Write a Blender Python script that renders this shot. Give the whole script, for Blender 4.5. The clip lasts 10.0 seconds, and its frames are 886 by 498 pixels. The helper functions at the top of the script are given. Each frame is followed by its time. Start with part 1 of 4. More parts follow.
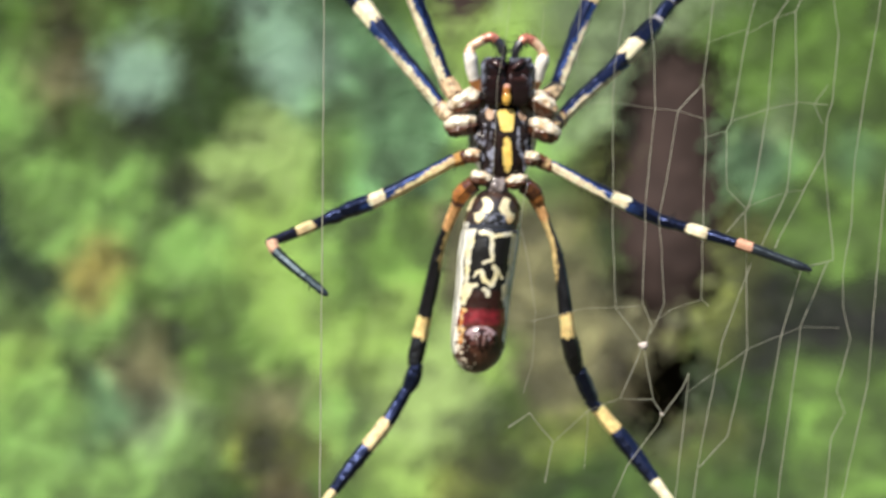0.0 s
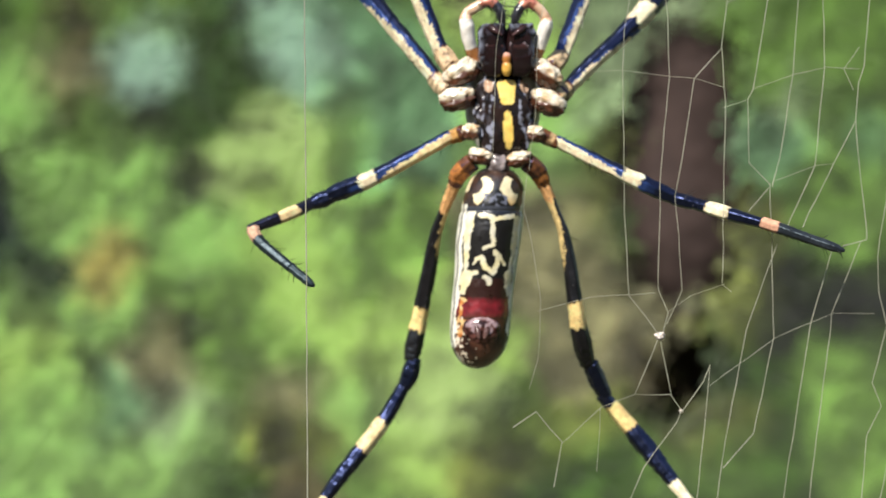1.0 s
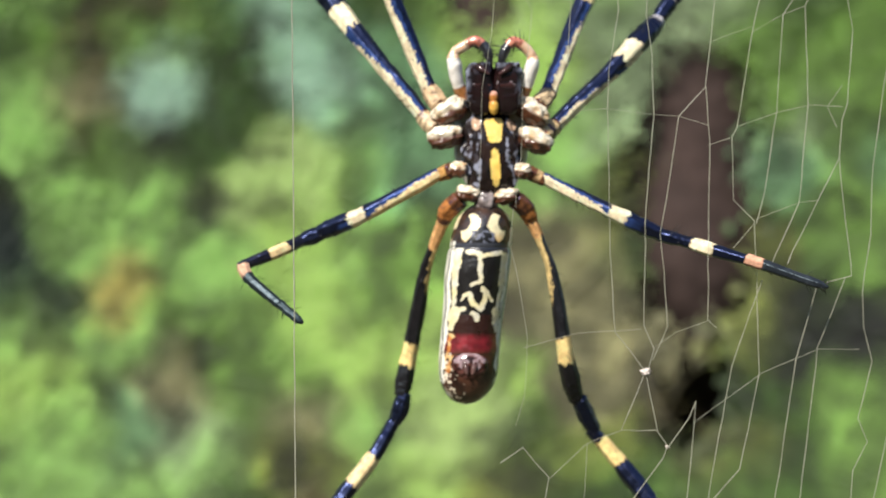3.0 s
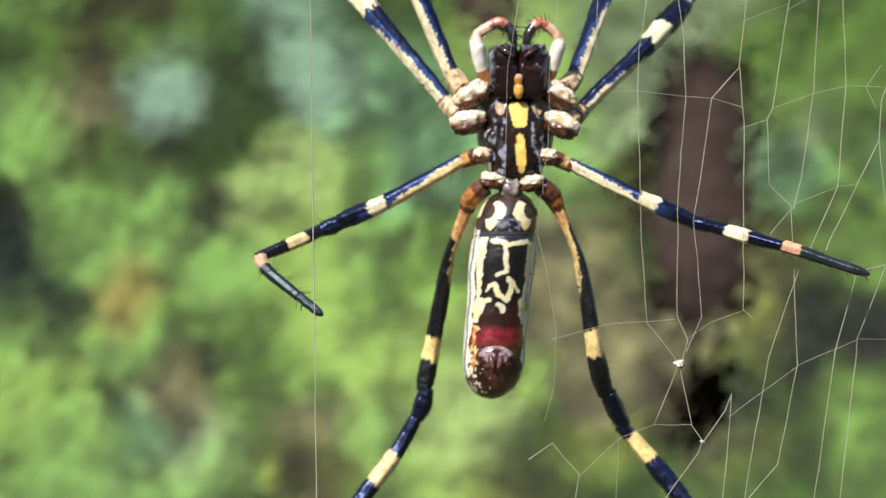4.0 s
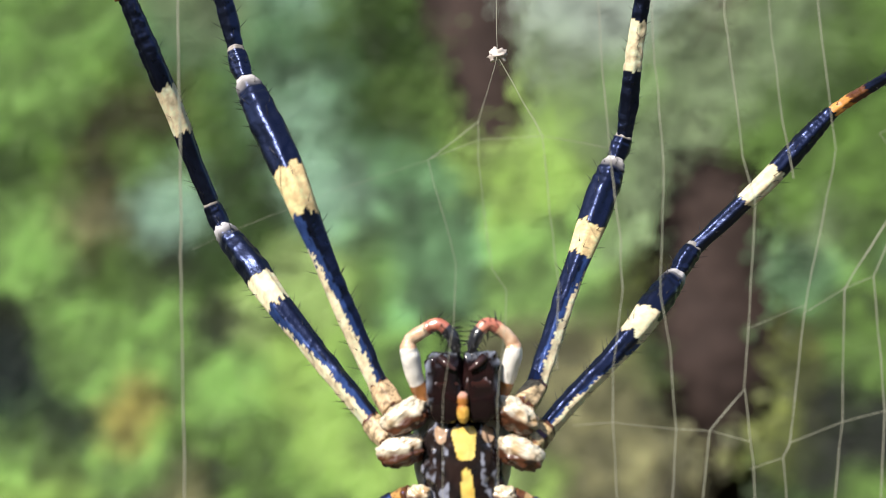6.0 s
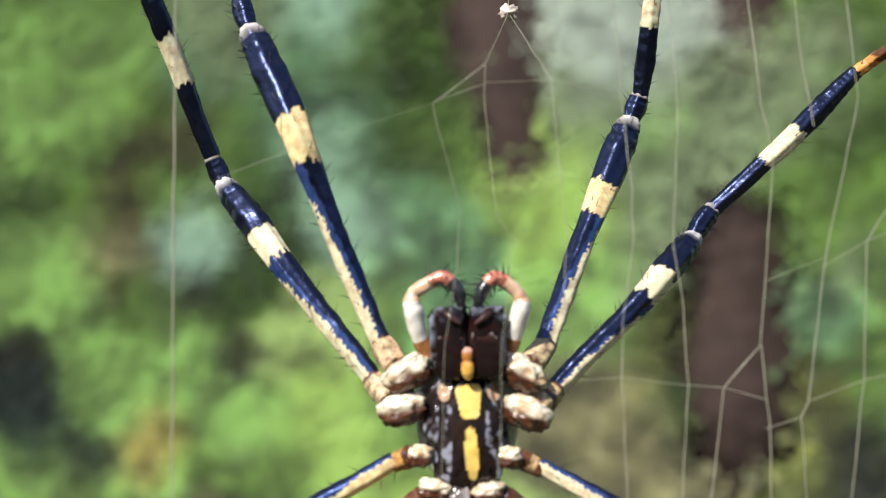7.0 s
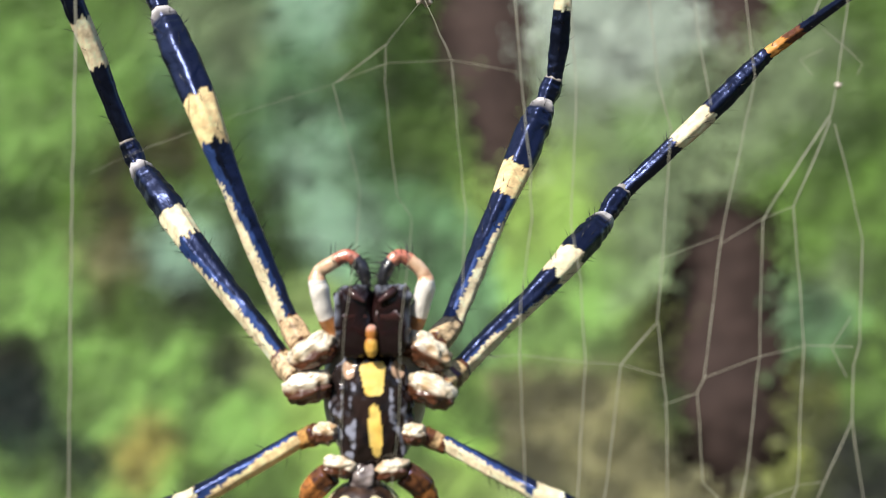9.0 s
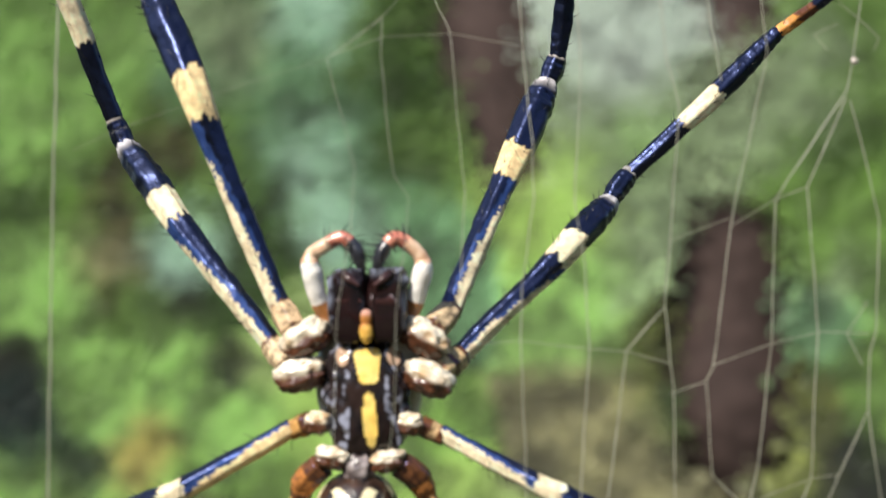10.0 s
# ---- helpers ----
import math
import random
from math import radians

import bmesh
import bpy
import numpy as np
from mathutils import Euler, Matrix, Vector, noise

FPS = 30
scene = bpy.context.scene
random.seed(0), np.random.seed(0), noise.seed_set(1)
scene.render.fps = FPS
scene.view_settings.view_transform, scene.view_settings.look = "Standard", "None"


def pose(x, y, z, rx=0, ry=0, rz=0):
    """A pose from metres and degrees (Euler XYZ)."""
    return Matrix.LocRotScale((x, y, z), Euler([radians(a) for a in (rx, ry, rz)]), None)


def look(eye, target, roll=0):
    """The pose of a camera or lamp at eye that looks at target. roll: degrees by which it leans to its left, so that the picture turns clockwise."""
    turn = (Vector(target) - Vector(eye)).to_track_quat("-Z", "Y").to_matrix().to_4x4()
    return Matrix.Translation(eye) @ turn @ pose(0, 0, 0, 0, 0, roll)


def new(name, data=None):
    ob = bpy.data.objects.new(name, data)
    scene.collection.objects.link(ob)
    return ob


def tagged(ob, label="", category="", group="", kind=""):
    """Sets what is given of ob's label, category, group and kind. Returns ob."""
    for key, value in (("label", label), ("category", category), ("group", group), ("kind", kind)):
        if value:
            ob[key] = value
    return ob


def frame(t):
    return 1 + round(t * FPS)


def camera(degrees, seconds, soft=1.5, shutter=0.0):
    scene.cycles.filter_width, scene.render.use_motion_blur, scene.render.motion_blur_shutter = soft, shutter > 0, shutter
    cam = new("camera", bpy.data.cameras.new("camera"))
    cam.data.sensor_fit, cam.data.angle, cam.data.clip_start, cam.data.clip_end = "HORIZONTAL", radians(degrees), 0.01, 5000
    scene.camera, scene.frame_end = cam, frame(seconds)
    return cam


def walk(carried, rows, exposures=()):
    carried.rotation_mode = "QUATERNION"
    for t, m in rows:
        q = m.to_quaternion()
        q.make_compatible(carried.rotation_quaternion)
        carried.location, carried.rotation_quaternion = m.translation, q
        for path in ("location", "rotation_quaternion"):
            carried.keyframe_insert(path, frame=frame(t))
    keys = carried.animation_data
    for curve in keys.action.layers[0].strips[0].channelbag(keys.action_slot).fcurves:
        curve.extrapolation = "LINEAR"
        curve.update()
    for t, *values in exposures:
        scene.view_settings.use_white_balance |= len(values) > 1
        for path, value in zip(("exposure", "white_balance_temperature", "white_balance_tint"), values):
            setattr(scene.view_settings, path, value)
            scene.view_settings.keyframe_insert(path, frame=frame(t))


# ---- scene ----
from mathutils import kdtree

cam = camera(37, 10.0, soft=0.9, shutter=0.3)
cam.data.dof.use_dof = True
cam.data.dof.focus_distance = 0.0785
cam.data.dof.aperture_fstop = 49.0
PATH = [  # seconds, eye, (yaw, pitch, roll) in degrees
    (0, (-0.00685, -0.09975, 1.28948), (-1.311, -0.075, -1.196)),
    (0.5, (-0.00505, -0.09725, 1.29097), (-1.227, -0.069, -0.799)),
    (1, (-0.00549, -0.09154, 1.28928), (-0.729, -0.617, -0.360)),
    (1.5, (-0.00399, -0.09109, 1.29106), (-0.541, -0.269, -0.080)),
    (2, (-0.00354, -0.09227, 1.29114), (-0.284, -0.108, 0.014)),
    (2.5, (-0.00271, -0.09356, 1.29030), (-0.000, 0.000, -0.000)),
    (2.7, (-0.00340, -0.09337, 1.29040), (-0.095, 0.183, -0.268)),
    (3.8, (-0.00398, -0.08930, 1.28907), (0.058, 0.665, 0.070)),
    (4, (-0.00492, -0.08914, 1.28915), (0.134, 0.621, 0.119)),
    (4.5, (-0.00392, -0.08881, 1.28966), (-0.131, 0.772, 0.097)),
    (5, (-0.00323, -0.08441, 1.29663), (-0.069, 1.396, 0.460)),
    (5.5, (-0.00180, -0.07371, 1.30282), (0.054, 2.150, 1.018)),
    (6, (-0.00014, -0.06992, 1.30349), (0.610, 4.837, 1.276)),
    (6.2, (-0.00071, -0.06879, 1.30302), (0.926, 5.054, 0.968)),
    (7.3, (0.00100, -0.06588, 1.29855), (2.219, 6.891, 0.189)),
    (7.5, (0.00087, -0.06524, 1.29875), (2.813, 6.626, 0.171)),
    (8, (0.00171, -0.06564, 1.30112), (1.852, 7.509, 0.453)),
    (8.5, (0.00434, -0.06661, 1.29853), (1.945, 7.646, 0.670)),
    (9, (0.00529, -0.06692, 1.29761), (1.424, 6.889, 0.624)),
    (9.5, (0.00448, -0.06753, 1.29884), (2.052, 7.450, 0.505)),
    (10, (0.00537, -0.06409, 1.29692), (1.483, 7.017, 0.434)),
]


def aim(eye, turn):
    yaw, pitch, roll = turn
    return (Matrix.Translation(eye) @ Matrix.Rotation(radians(yaw), 4, "Z") @ Matrix.Rotation(radians(pitch), 4, "X")
            @ Matrix.Rotation(radians(roll), 4, "Y") @ Matrix.Rotation(radians(90), 4, "X"))


walk(cam, [(t, aim(eye, turn)) for t, eye, turn in PATH])

# ---- light ----
SUN_FROM = Vector((-0.42, -0.62, 0.66)).normalized()
world = bpy.data.worlds.new("sky")
scene.world = world
world.use_nodes = True
wn = world.node_tree.nodes
sky = wn.new("ShaderNodeTexSky")
sky.sky_type = "NISHITA"
sky.sun_disc = False
sky.sun_elevation = math.asin(SUN_FROM.z)
sky.sun_rotation = math.atan2(SUN_FROM.x, SUN_FROM.y)
world.node_tree.links.new(sky.outputs[0], wn["Background"].inputs[0])
wn["Background"].inputs[1].default_value = 0.11
sun = new("sun", bpy.data.lights.new("sun", "SUN"))
sun.data.energy = 4.2
sun.data.angle = radians(0.55)
sun.data.color = (1.0, 0.94, 0.84)
sun.matrix_world = look(SUN_FROM * 8, (0, 0, 0))
scene.view_settings.exposure = 0.72


# ---- materials ----
def material(name, rough=0.6, coat=0.0, spec=0.5, attribute="", tint=(1, 1, 1), colour=(0.5, 0.5, 0.5), grain=0.25, scale=300.0, bump=0.2,
             through_light=0.0, second=None, index=1.5, dark_gloss=False, value=1.0):
    """A surface with colour from its painted pattern or from two tones, grain at two scales and fine relief."""
    m = bpy.data.materials.new(name)
    m.use_nodes = True
    nt = m.node_tree
    n, link = nt.nodes, nt.links.new
    b = n["Principled BSDF"]
    b.inputs["Specular IOR Level"].default_value = spec
    b.inputs["Coat Weight"].default_value = coat
    b.inputs["IOR"].default_value = index
    b.inputs["Specular Tint"].default_value = (*tint, 1)
    b.inputs["Coat Roughness"].default_value = 0.15
    where = n.new("ShaderNodeTexCoord")
    fine = n.new("ShaderNodeTexNoise")
    fine.inputs["Scale"].default_value = scale
    fine.inputs["Detail"].default_value = 5
    broad = n.new("ShaderNodeTexNoise")
    broad.inputs["Scale"].default_value = scale * 0.13
    for k in (fine, broad):
        link(where.outputs["Object"], k.inputs["Vector"])
    if attribute:
        base = n.new("ShaderNodeAttribute")
        base.attribute_name = attribute
        tone = base.outputs["Color"]
    else:
        mixer = n.new("ShaderNodeMix")
        mixer.data_type = "RGBA"
        mixer.inputs[6].default_value = (*colour, 1)
        mixer.inputs[7].default_value = (*(second or [c * 0.55 for c in colour]), 1)
        link(broad.outputs["Fac"], mixer.inputs[0])
        tone = mixer.outputs[2]
    both = n.new("ShaderNodeMath")
    both.operation = "ADD"
    link(fine.outputs["Fac"], both.inputs[0])
    link(broad.outputs["Fac"], both.inputs[1])
    span = n.new("ShaderNodeMapRange")
    span.inputs[1].default_value, span.inputs[2].default_value = 0.6, 1.4
    span.inputs[3].default_value, span.inputs[4].default_value = value * (1 - grain), value * (1 + grain)
    link(both.outputs[0], span.inputs[0])
    vary = n.new("ShaderNodeVectorMath")
    vary.operation = "SCALE"
    link(tone, vary.inputs[0])
    link(span.outputs[0], vary.inputs["Scale"])
    link(vary.outputs[0], b.inputs["Base Color"])
    gloss = n.new("ShaderNodeMapRange")
    gloss.inputs[3].default_value, gloss.inputs[4].default_value = rough * 0.75, min(1, rough * 1.25)
    link(fine.outputs["Fac"], gloss.inputs[0])
    link(gloss.outputs[0], b.inputs["Roughness"])
    if dark_gloss:   # the blue-black cuticle shines, the pale bands are downy and dull
        bright = n.new("ShaderNodeRGBToBW")
        link(tone, bright.inputs[0])
        shine = n.new("ShaderNodeMapRange")
        shine.inputs[1].default_value, shine.inputs[2].default_value = 0.02, 0.2
        shine.inputs[3].default_value, shine.inputs[4].default_value = spec, spec * 0.12
        link(bright.outputs[0], shine.inputs[0])
        link(shine.outputs[0], b.inputs["Specular IOR Level"])
    if bump:
        relief = n.new("ShaderNodeBump")
        relief.inputs["Strength"].default_value = bump
        relief.inputs["Distance"].default_value = 0.3 / scale
        link(fine.outputs["Fac"], relief.inputs["Height"])
        link(relief.outputs[0], b.inputs["Normal"])
    if through_light:
        lit = n.new("ShaderNodeBsdfTranslucent")
        link(vary.outputs[0], lit.inputs["Color"])
        mix = n.new("ShaderNodeMixShader")
        mix.inputs[0].default_value = through_light
        link(b.outputs[0], mix.inputs[1])
        link(lit.outputs[0], mix.inputs[2])
        link(mix.outputs[0], n["Material Output"].inputs["Surface"])
    return m


CUTICLE = material("spider_cuticle", 0.3, 0.5, 0.6, "paint", grain=0.22, scale=2600, bump=0.35, value=0.81)
LIMB = material("leg_cuticle", 0.3, 0.0, 0.6, "paint", (0.3, 0.39, 0.88), grain=0.22, scale=2600, bump=0.42, index=1.7, dark_gloss=True, value=0.81)
SHELL = material("dark_shell", 0.14, 0.2, 0.25, "paint", grain=0.3, scale=1800, bump=0.12, value=0.81)
DULL = material("dull_leg_cuticle", 0.4, 0.0, 0.5, "paint", (0.5, 0.65, 0.75), grain=0.25, scale=2600, bump=0.3, index=1.5, dark_gloss=True, value=0.81)
HAIR = material("bristle", 0.4, colour=(0.012, 0.012, 0.016), scale=4000, bump=0)
SILK = material("silk", 0.35, 0, 0.7, colour=(0.66, 0.64, 0.5), second=(0.42, 0.42, 0.33), grain=0.2, scale=700, bump=0, through_light=0.3, value=0.85)
LINT = material("silk_lint", 0.7, colour=(0.85, 0.76, 0.7), second=(0.6, 0.5, 0.45), scale=2500, bump=0.5, value=0.81)
LEAF = material("leaf", 0.5, 0.0, 0.35, "tint", grain=0.12, scale=500, bump=0.1, through_light=0.3)
BARK = material("bark", 0.9, 0, 0.2, colour=(0.066, 0.044, 0.039), second=(0.036, 0.024, 0.021), grain=0.4, scale=45, bump=1.0)
TWIG = material("twig", 0.85, 0, 0.2, colour=(0.12, 0.085, 0.05), second=(0.05, 0.04, 0.025), grain=0.3, scale=120, bump=0.6)
SOIL = material("leaf_litter", 0.95, 0, 0.2, colour=(0.13, 0.1, 0.06), second=(0.05, 0.06, 0.025), grain=0.4, scale=14, bump=0.6)

# ---- shaping helpers ----
MM = 0.001
IVORY = (0.95, 0.83, 0.52)
NAVY = (0.005, 0.006, 0.012)
SHEEN_BLUE = (0.03, 0.06, 0.19)
BLACK = (0.012, 0.010, 0.011)
BROWN = (0.16, 0.065, 0.025)
RUST = (0.5, 0.2, 0.06)
YELLOW = (0.95, 0.62, 0.14)


def blend(a, b, k):
    k = min(1.0, max(0.0, k))
    return tuple(p + (q - p) * k for p, q in zip(a, b))


def wobble(p, scale, seed=0.0):
    return noise.noise(Vector(p) * scale + Vector((seed, seed * 1.7, seed * 0.6)))


def mesh_of(name, verts, faces, mat, colours=None, layer="paint", smooth=True):
    me = bpy.data.meshes.new(name)
    me.from_pydata([tuple(v) for v in verts], [], faces)
    me.materials.append(mat)
    if colours is not None:
        att = me.attributes.new(layer, "FLOAT_COLOR", "POINT")
        att.data.foreach_set("color", np.array([(*c, 1.0) for c in colours], dtype=np.float32).ravel())
    me.polygons.foreach_set("use_smooth", np.full(len(me.polygons), smooth))
    me.update()
    return me


def part(name, me, parent, label=""):
    ob = new(name, me)
    ob.parent = parent
    if label:
        tagged(ob, label=label)
    return ob


def spline(points, step):
    """Catmull-Rom through rows of numbers; returns the rows and the share of the length at each."""
    P = np.array(points, float)
    if len(P) == 2:
        P = np.array([P[0], (P[0] + P[1]) / 2, P[1]])
    ext = np.vstack([2 * P[0] - P[1], P, 2 * P[-1] - P[-2]])
    out = []
    for i in range(1, len(ext) - 2):
        a, b, c, d = ext[i - 1:i + 3]
        n = max(2, int(np.linalg.norm((c - b)[:3]) / step))
        for k in range(n):
            t = k / n
            out.append(0.5 * (2 * b + (c - a) * t + (2 * a - 5 * b + 4 * c - d) * t * t + (3 * b - a - 3 * c + d) * t ** 3))
    out.append(ext[-2])
    out = np.array(out)
    run = np.concatenate([[0], np.cumsum(np.linalg.norm(np.diff(out[:, :3], axis=0), axis=1))])
    return out, run / run[-1]


def tube(points, sides=18, step=0.12, paint=None, rough=0.03, seed=0.0, unit=MM, facet=0.0):
    """A rounded limb through rows (x, y, z, radius). paint(share, normal, place) gives the colour of each vertex."""
    rows, share = spline(points, step)
    verts, faces, colours = [], [], []
    last = None
    for i, row in enumerate(rows):
        ahead = rows[min(i + 1, len(rows) - 1)][:3] - rows[max(i - 1, 0)][:3]
        ahead = Vector(ahead).normalized()
        if last is None:
            last = ahead.orthogonal().normalized()
        side = (last - ahead * last.dot(ahead)).normalized()
        last = side
        up = ahead.cross(side)
        for k in range(sides):
            a = 2 * math.pi * k / sides
            nrm = side * math.cos(a) + up * math.sin(a)
            flat = 1 + facet * math.cos(6 * a + seed)   # long soft facets
            p = Vector(row[:3]) + nrm * max(1e-4, row[3]) * flat
            p += nrm * row[3] * rough * 2 * wobble(p, 1.6 / max(row[3], 0.02) * 0.5, seed)
            verts.append(p * unit)
            if paint:
                colours.append(paint(share[i], nrm, p))
        if i:
            b = (i - 1) * sides
            for k in range(sides):
                faces.append((b + k, b + (k + 1) % sides, b + sides + (k + 1) % sides, b + sides + k))
    for ring, base in ((0, 0), (1, len(rows) - 1)):
        centre = len(verts)
        verts.append(Vector(rows[base][:3]) * unit)
        if paint:
            colours.append(paint(share[base], Vector((0, -1, 0)), Vector(rows[base][:3])))
        b = base * sides
        for k in range(sides):
            f = (b + (k + 1) % sides, b + k, centre)
            faces.append(f if ring == 0 else f[::-1])
    return verts, faces, colours


def lump(centre, radii, turn=(0, 0, 0), paint=None, square=1.0, rings=40, sides=56, rough=0.02, seed=0.0, unit=MM, ripple=0.0):
    """A swollen form; square below 1 makes it boxier. paint(local unit place, place) gives colours."""
    rot = Euler([radians(a) for a in turn]).to_matrix()
    verts, faces, colours = [], [], []

    def bend(v):
        return math.copysign(abs(v) ** square, v)
    for i in range(rings + 1):
        lat = math.pi * (i / rings - 0.5)
        for k in range(sides):
            lon = 2 * math.pi * k / sides
            u = Vector((bend(math.cos(lat)) * bend(math.cos(lon)), bend(math.cos(lat)) * bend(math.sin(lon)), bend(math.sin(lat))))
            grow = 1 + rough * wobble(u, 2.3, seed) + rough * 0.5 * wobble(u, 6, seed + 3) + ripple * min(1, max(0, abs(u.x) * 2.2 - 0.7)) * wobble(u, 3.2, seed + 5)
            p = Vector(centre) + rot @ Vector([c * r * grow for c, r in zip(u, radii)])
            verts.append(p * unit)
            if paint:
                colours.append(paint(u, p))
            if i < rings:
                a, b = i * sides + k, i * sides + (k + 1) % sides
                faces.append((a, b, b + sides, a + sides))
    return verts, faces, colours


# ---- the ground and what stands on it ----
def build_ground():
    bm = bmesh.new()
    bmesh.ops.create_grid(bm, x_segments=60, y_segments=60, size=60)
    for v in bm.verts:
        v.co.z = 0.05 * noise.noise(v.co * 0.4) - 0.05 if v.co.length < 40 else -0.05
    me = bpy.data.meshes.new("ground")
    bm.to_mesh(me)
    bm.free()
    me.materials.append(SOIL)
    tagged(new("ground", me), "brown leaf litter and soil under the shrubs", "ground", kind="structure")


def leaf_mesh(name, centres, normals, sizes, tints, rng):
    """Folded pointed leaves in one mesh."""
    n = len(centres)
    spin = rng.normal(size=(n, 3))
    spin -= (spin * normals).sum(1)[:, None] * normals
    spin /= np.linalg.norm(spin, axis=1)[:, None]
    cross = np.cross(normals, spin)
    outline = np.array([(-0.5, 0, 0), (-0.2, -0.26, 0.08), (0.18, -0.25, 0.09), (0.5, 0, -0.06), (0.18, 0.25, 0.09), (-0.2, 0.26, 0.08)])
    s = sizes[:, None, None]
    verts = centres[:, None, :] + s * (outline[None, :, :1] * spin[:, None] + outline[None, :, 1:2] * cross[:, None] + outline[None, :, 2:] * normals[:, None])
    tri = np.array([(0, 1, 2), (0, 2, 3), (0, 3, 4), (0, 4, 5)])
    faces = (tri[None] + (np.arange(n) * 6)[:, None, None]).reshape(-1, 3)
    me = bpy.data.meshes.new(name)
    me.vertices.add(n * 6)
    me.vertices.foreach_set("co", verts.astype(np.float32).ravel())
    me.loops.add(len(faces) * 3)
    me.loops.foreach_set("vertex_index", faces.astype(np.int32).ravel())
    me.polygons.add(len(faces))
    me.polygons.foreach_set("loop_start", np.arange(len(faces), dtype=np.int32) * 3)
    me.update(calc_edges=True)
    att = me.attributes.new("tint", "FLOAT_COLOR", "POINT")
    rgba = np.concatenate([np.repeat(tints, 6, axis=0), np.ones((n * 6, 1))], axis=1)
    att.data.foreach_set("color", rgba.astype(np.float32).ravel())
    me.materials.append(LEAF)
    me.validate()
    return me


# leaf tones hold light too: near-black is painted shade, the palest painted sky
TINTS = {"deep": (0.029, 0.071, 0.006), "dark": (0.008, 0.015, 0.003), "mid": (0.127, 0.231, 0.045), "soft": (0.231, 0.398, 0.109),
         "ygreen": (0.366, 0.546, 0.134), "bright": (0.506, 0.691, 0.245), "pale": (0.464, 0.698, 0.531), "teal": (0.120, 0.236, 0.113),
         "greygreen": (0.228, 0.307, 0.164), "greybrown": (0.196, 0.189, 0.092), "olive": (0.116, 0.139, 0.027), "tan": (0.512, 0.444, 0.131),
         "umber": (0.070, 0.060, 0.022), "shade_gap": (0.004, 0.015, 0.012), "sky_patch": (0.561, 0.654, 0.565)}
# tufts of alike tone on the shrubs' face, painted shade and sky among them: x, z, radius
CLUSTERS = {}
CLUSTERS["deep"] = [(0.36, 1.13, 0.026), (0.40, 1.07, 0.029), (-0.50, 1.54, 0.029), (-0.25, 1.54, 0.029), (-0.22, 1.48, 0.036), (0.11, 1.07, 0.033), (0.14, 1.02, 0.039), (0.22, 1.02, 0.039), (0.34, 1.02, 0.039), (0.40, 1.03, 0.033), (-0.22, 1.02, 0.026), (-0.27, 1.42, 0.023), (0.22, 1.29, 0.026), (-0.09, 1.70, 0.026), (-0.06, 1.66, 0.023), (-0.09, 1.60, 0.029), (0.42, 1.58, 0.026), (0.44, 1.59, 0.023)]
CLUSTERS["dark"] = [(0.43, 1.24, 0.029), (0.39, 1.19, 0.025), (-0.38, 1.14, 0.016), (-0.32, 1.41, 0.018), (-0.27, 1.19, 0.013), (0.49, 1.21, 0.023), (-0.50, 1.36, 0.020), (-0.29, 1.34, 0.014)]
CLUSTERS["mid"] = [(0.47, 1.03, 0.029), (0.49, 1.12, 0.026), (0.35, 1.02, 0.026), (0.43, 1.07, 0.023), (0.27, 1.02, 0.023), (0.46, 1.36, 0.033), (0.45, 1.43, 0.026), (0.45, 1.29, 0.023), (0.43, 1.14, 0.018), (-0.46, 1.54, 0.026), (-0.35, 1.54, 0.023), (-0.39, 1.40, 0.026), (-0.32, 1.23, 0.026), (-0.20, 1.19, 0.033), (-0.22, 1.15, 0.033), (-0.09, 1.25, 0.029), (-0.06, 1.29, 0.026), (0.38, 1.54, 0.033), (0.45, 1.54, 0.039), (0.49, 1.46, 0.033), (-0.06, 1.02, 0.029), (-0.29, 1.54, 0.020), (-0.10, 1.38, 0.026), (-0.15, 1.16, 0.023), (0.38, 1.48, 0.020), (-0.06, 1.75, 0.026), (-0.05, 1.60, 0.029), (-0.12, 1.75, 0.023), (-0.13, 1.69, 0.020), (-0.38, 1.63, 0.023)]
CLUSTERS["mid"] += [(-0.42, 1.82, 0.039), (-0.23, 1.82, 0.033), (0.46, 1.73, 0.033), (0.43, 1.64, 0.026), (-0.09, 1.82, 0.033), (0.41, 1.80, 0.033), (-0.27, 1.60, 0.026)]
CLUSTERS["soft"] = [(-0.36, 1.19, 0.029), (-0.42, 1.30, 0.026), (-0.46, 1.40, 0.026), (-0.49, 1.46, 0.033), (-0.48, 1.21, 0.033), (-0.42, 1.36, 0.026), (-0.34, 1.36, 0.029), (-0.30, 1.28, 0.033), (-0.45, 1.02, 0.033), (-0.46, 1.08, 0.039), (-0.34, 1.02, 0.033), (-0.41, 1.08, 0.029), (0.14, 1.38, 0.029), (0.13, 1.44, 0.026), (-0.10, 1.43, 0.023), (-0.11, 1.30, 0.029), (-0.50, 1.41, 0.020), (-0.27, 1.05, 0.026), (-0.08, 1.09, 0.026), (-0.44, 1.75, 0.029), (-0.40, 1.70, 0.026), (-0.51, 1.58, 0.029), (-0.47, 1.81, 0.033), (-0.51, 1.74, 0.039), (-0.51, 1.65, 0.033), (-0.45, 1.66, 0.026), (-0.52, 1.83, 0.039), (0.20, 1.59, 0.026)]
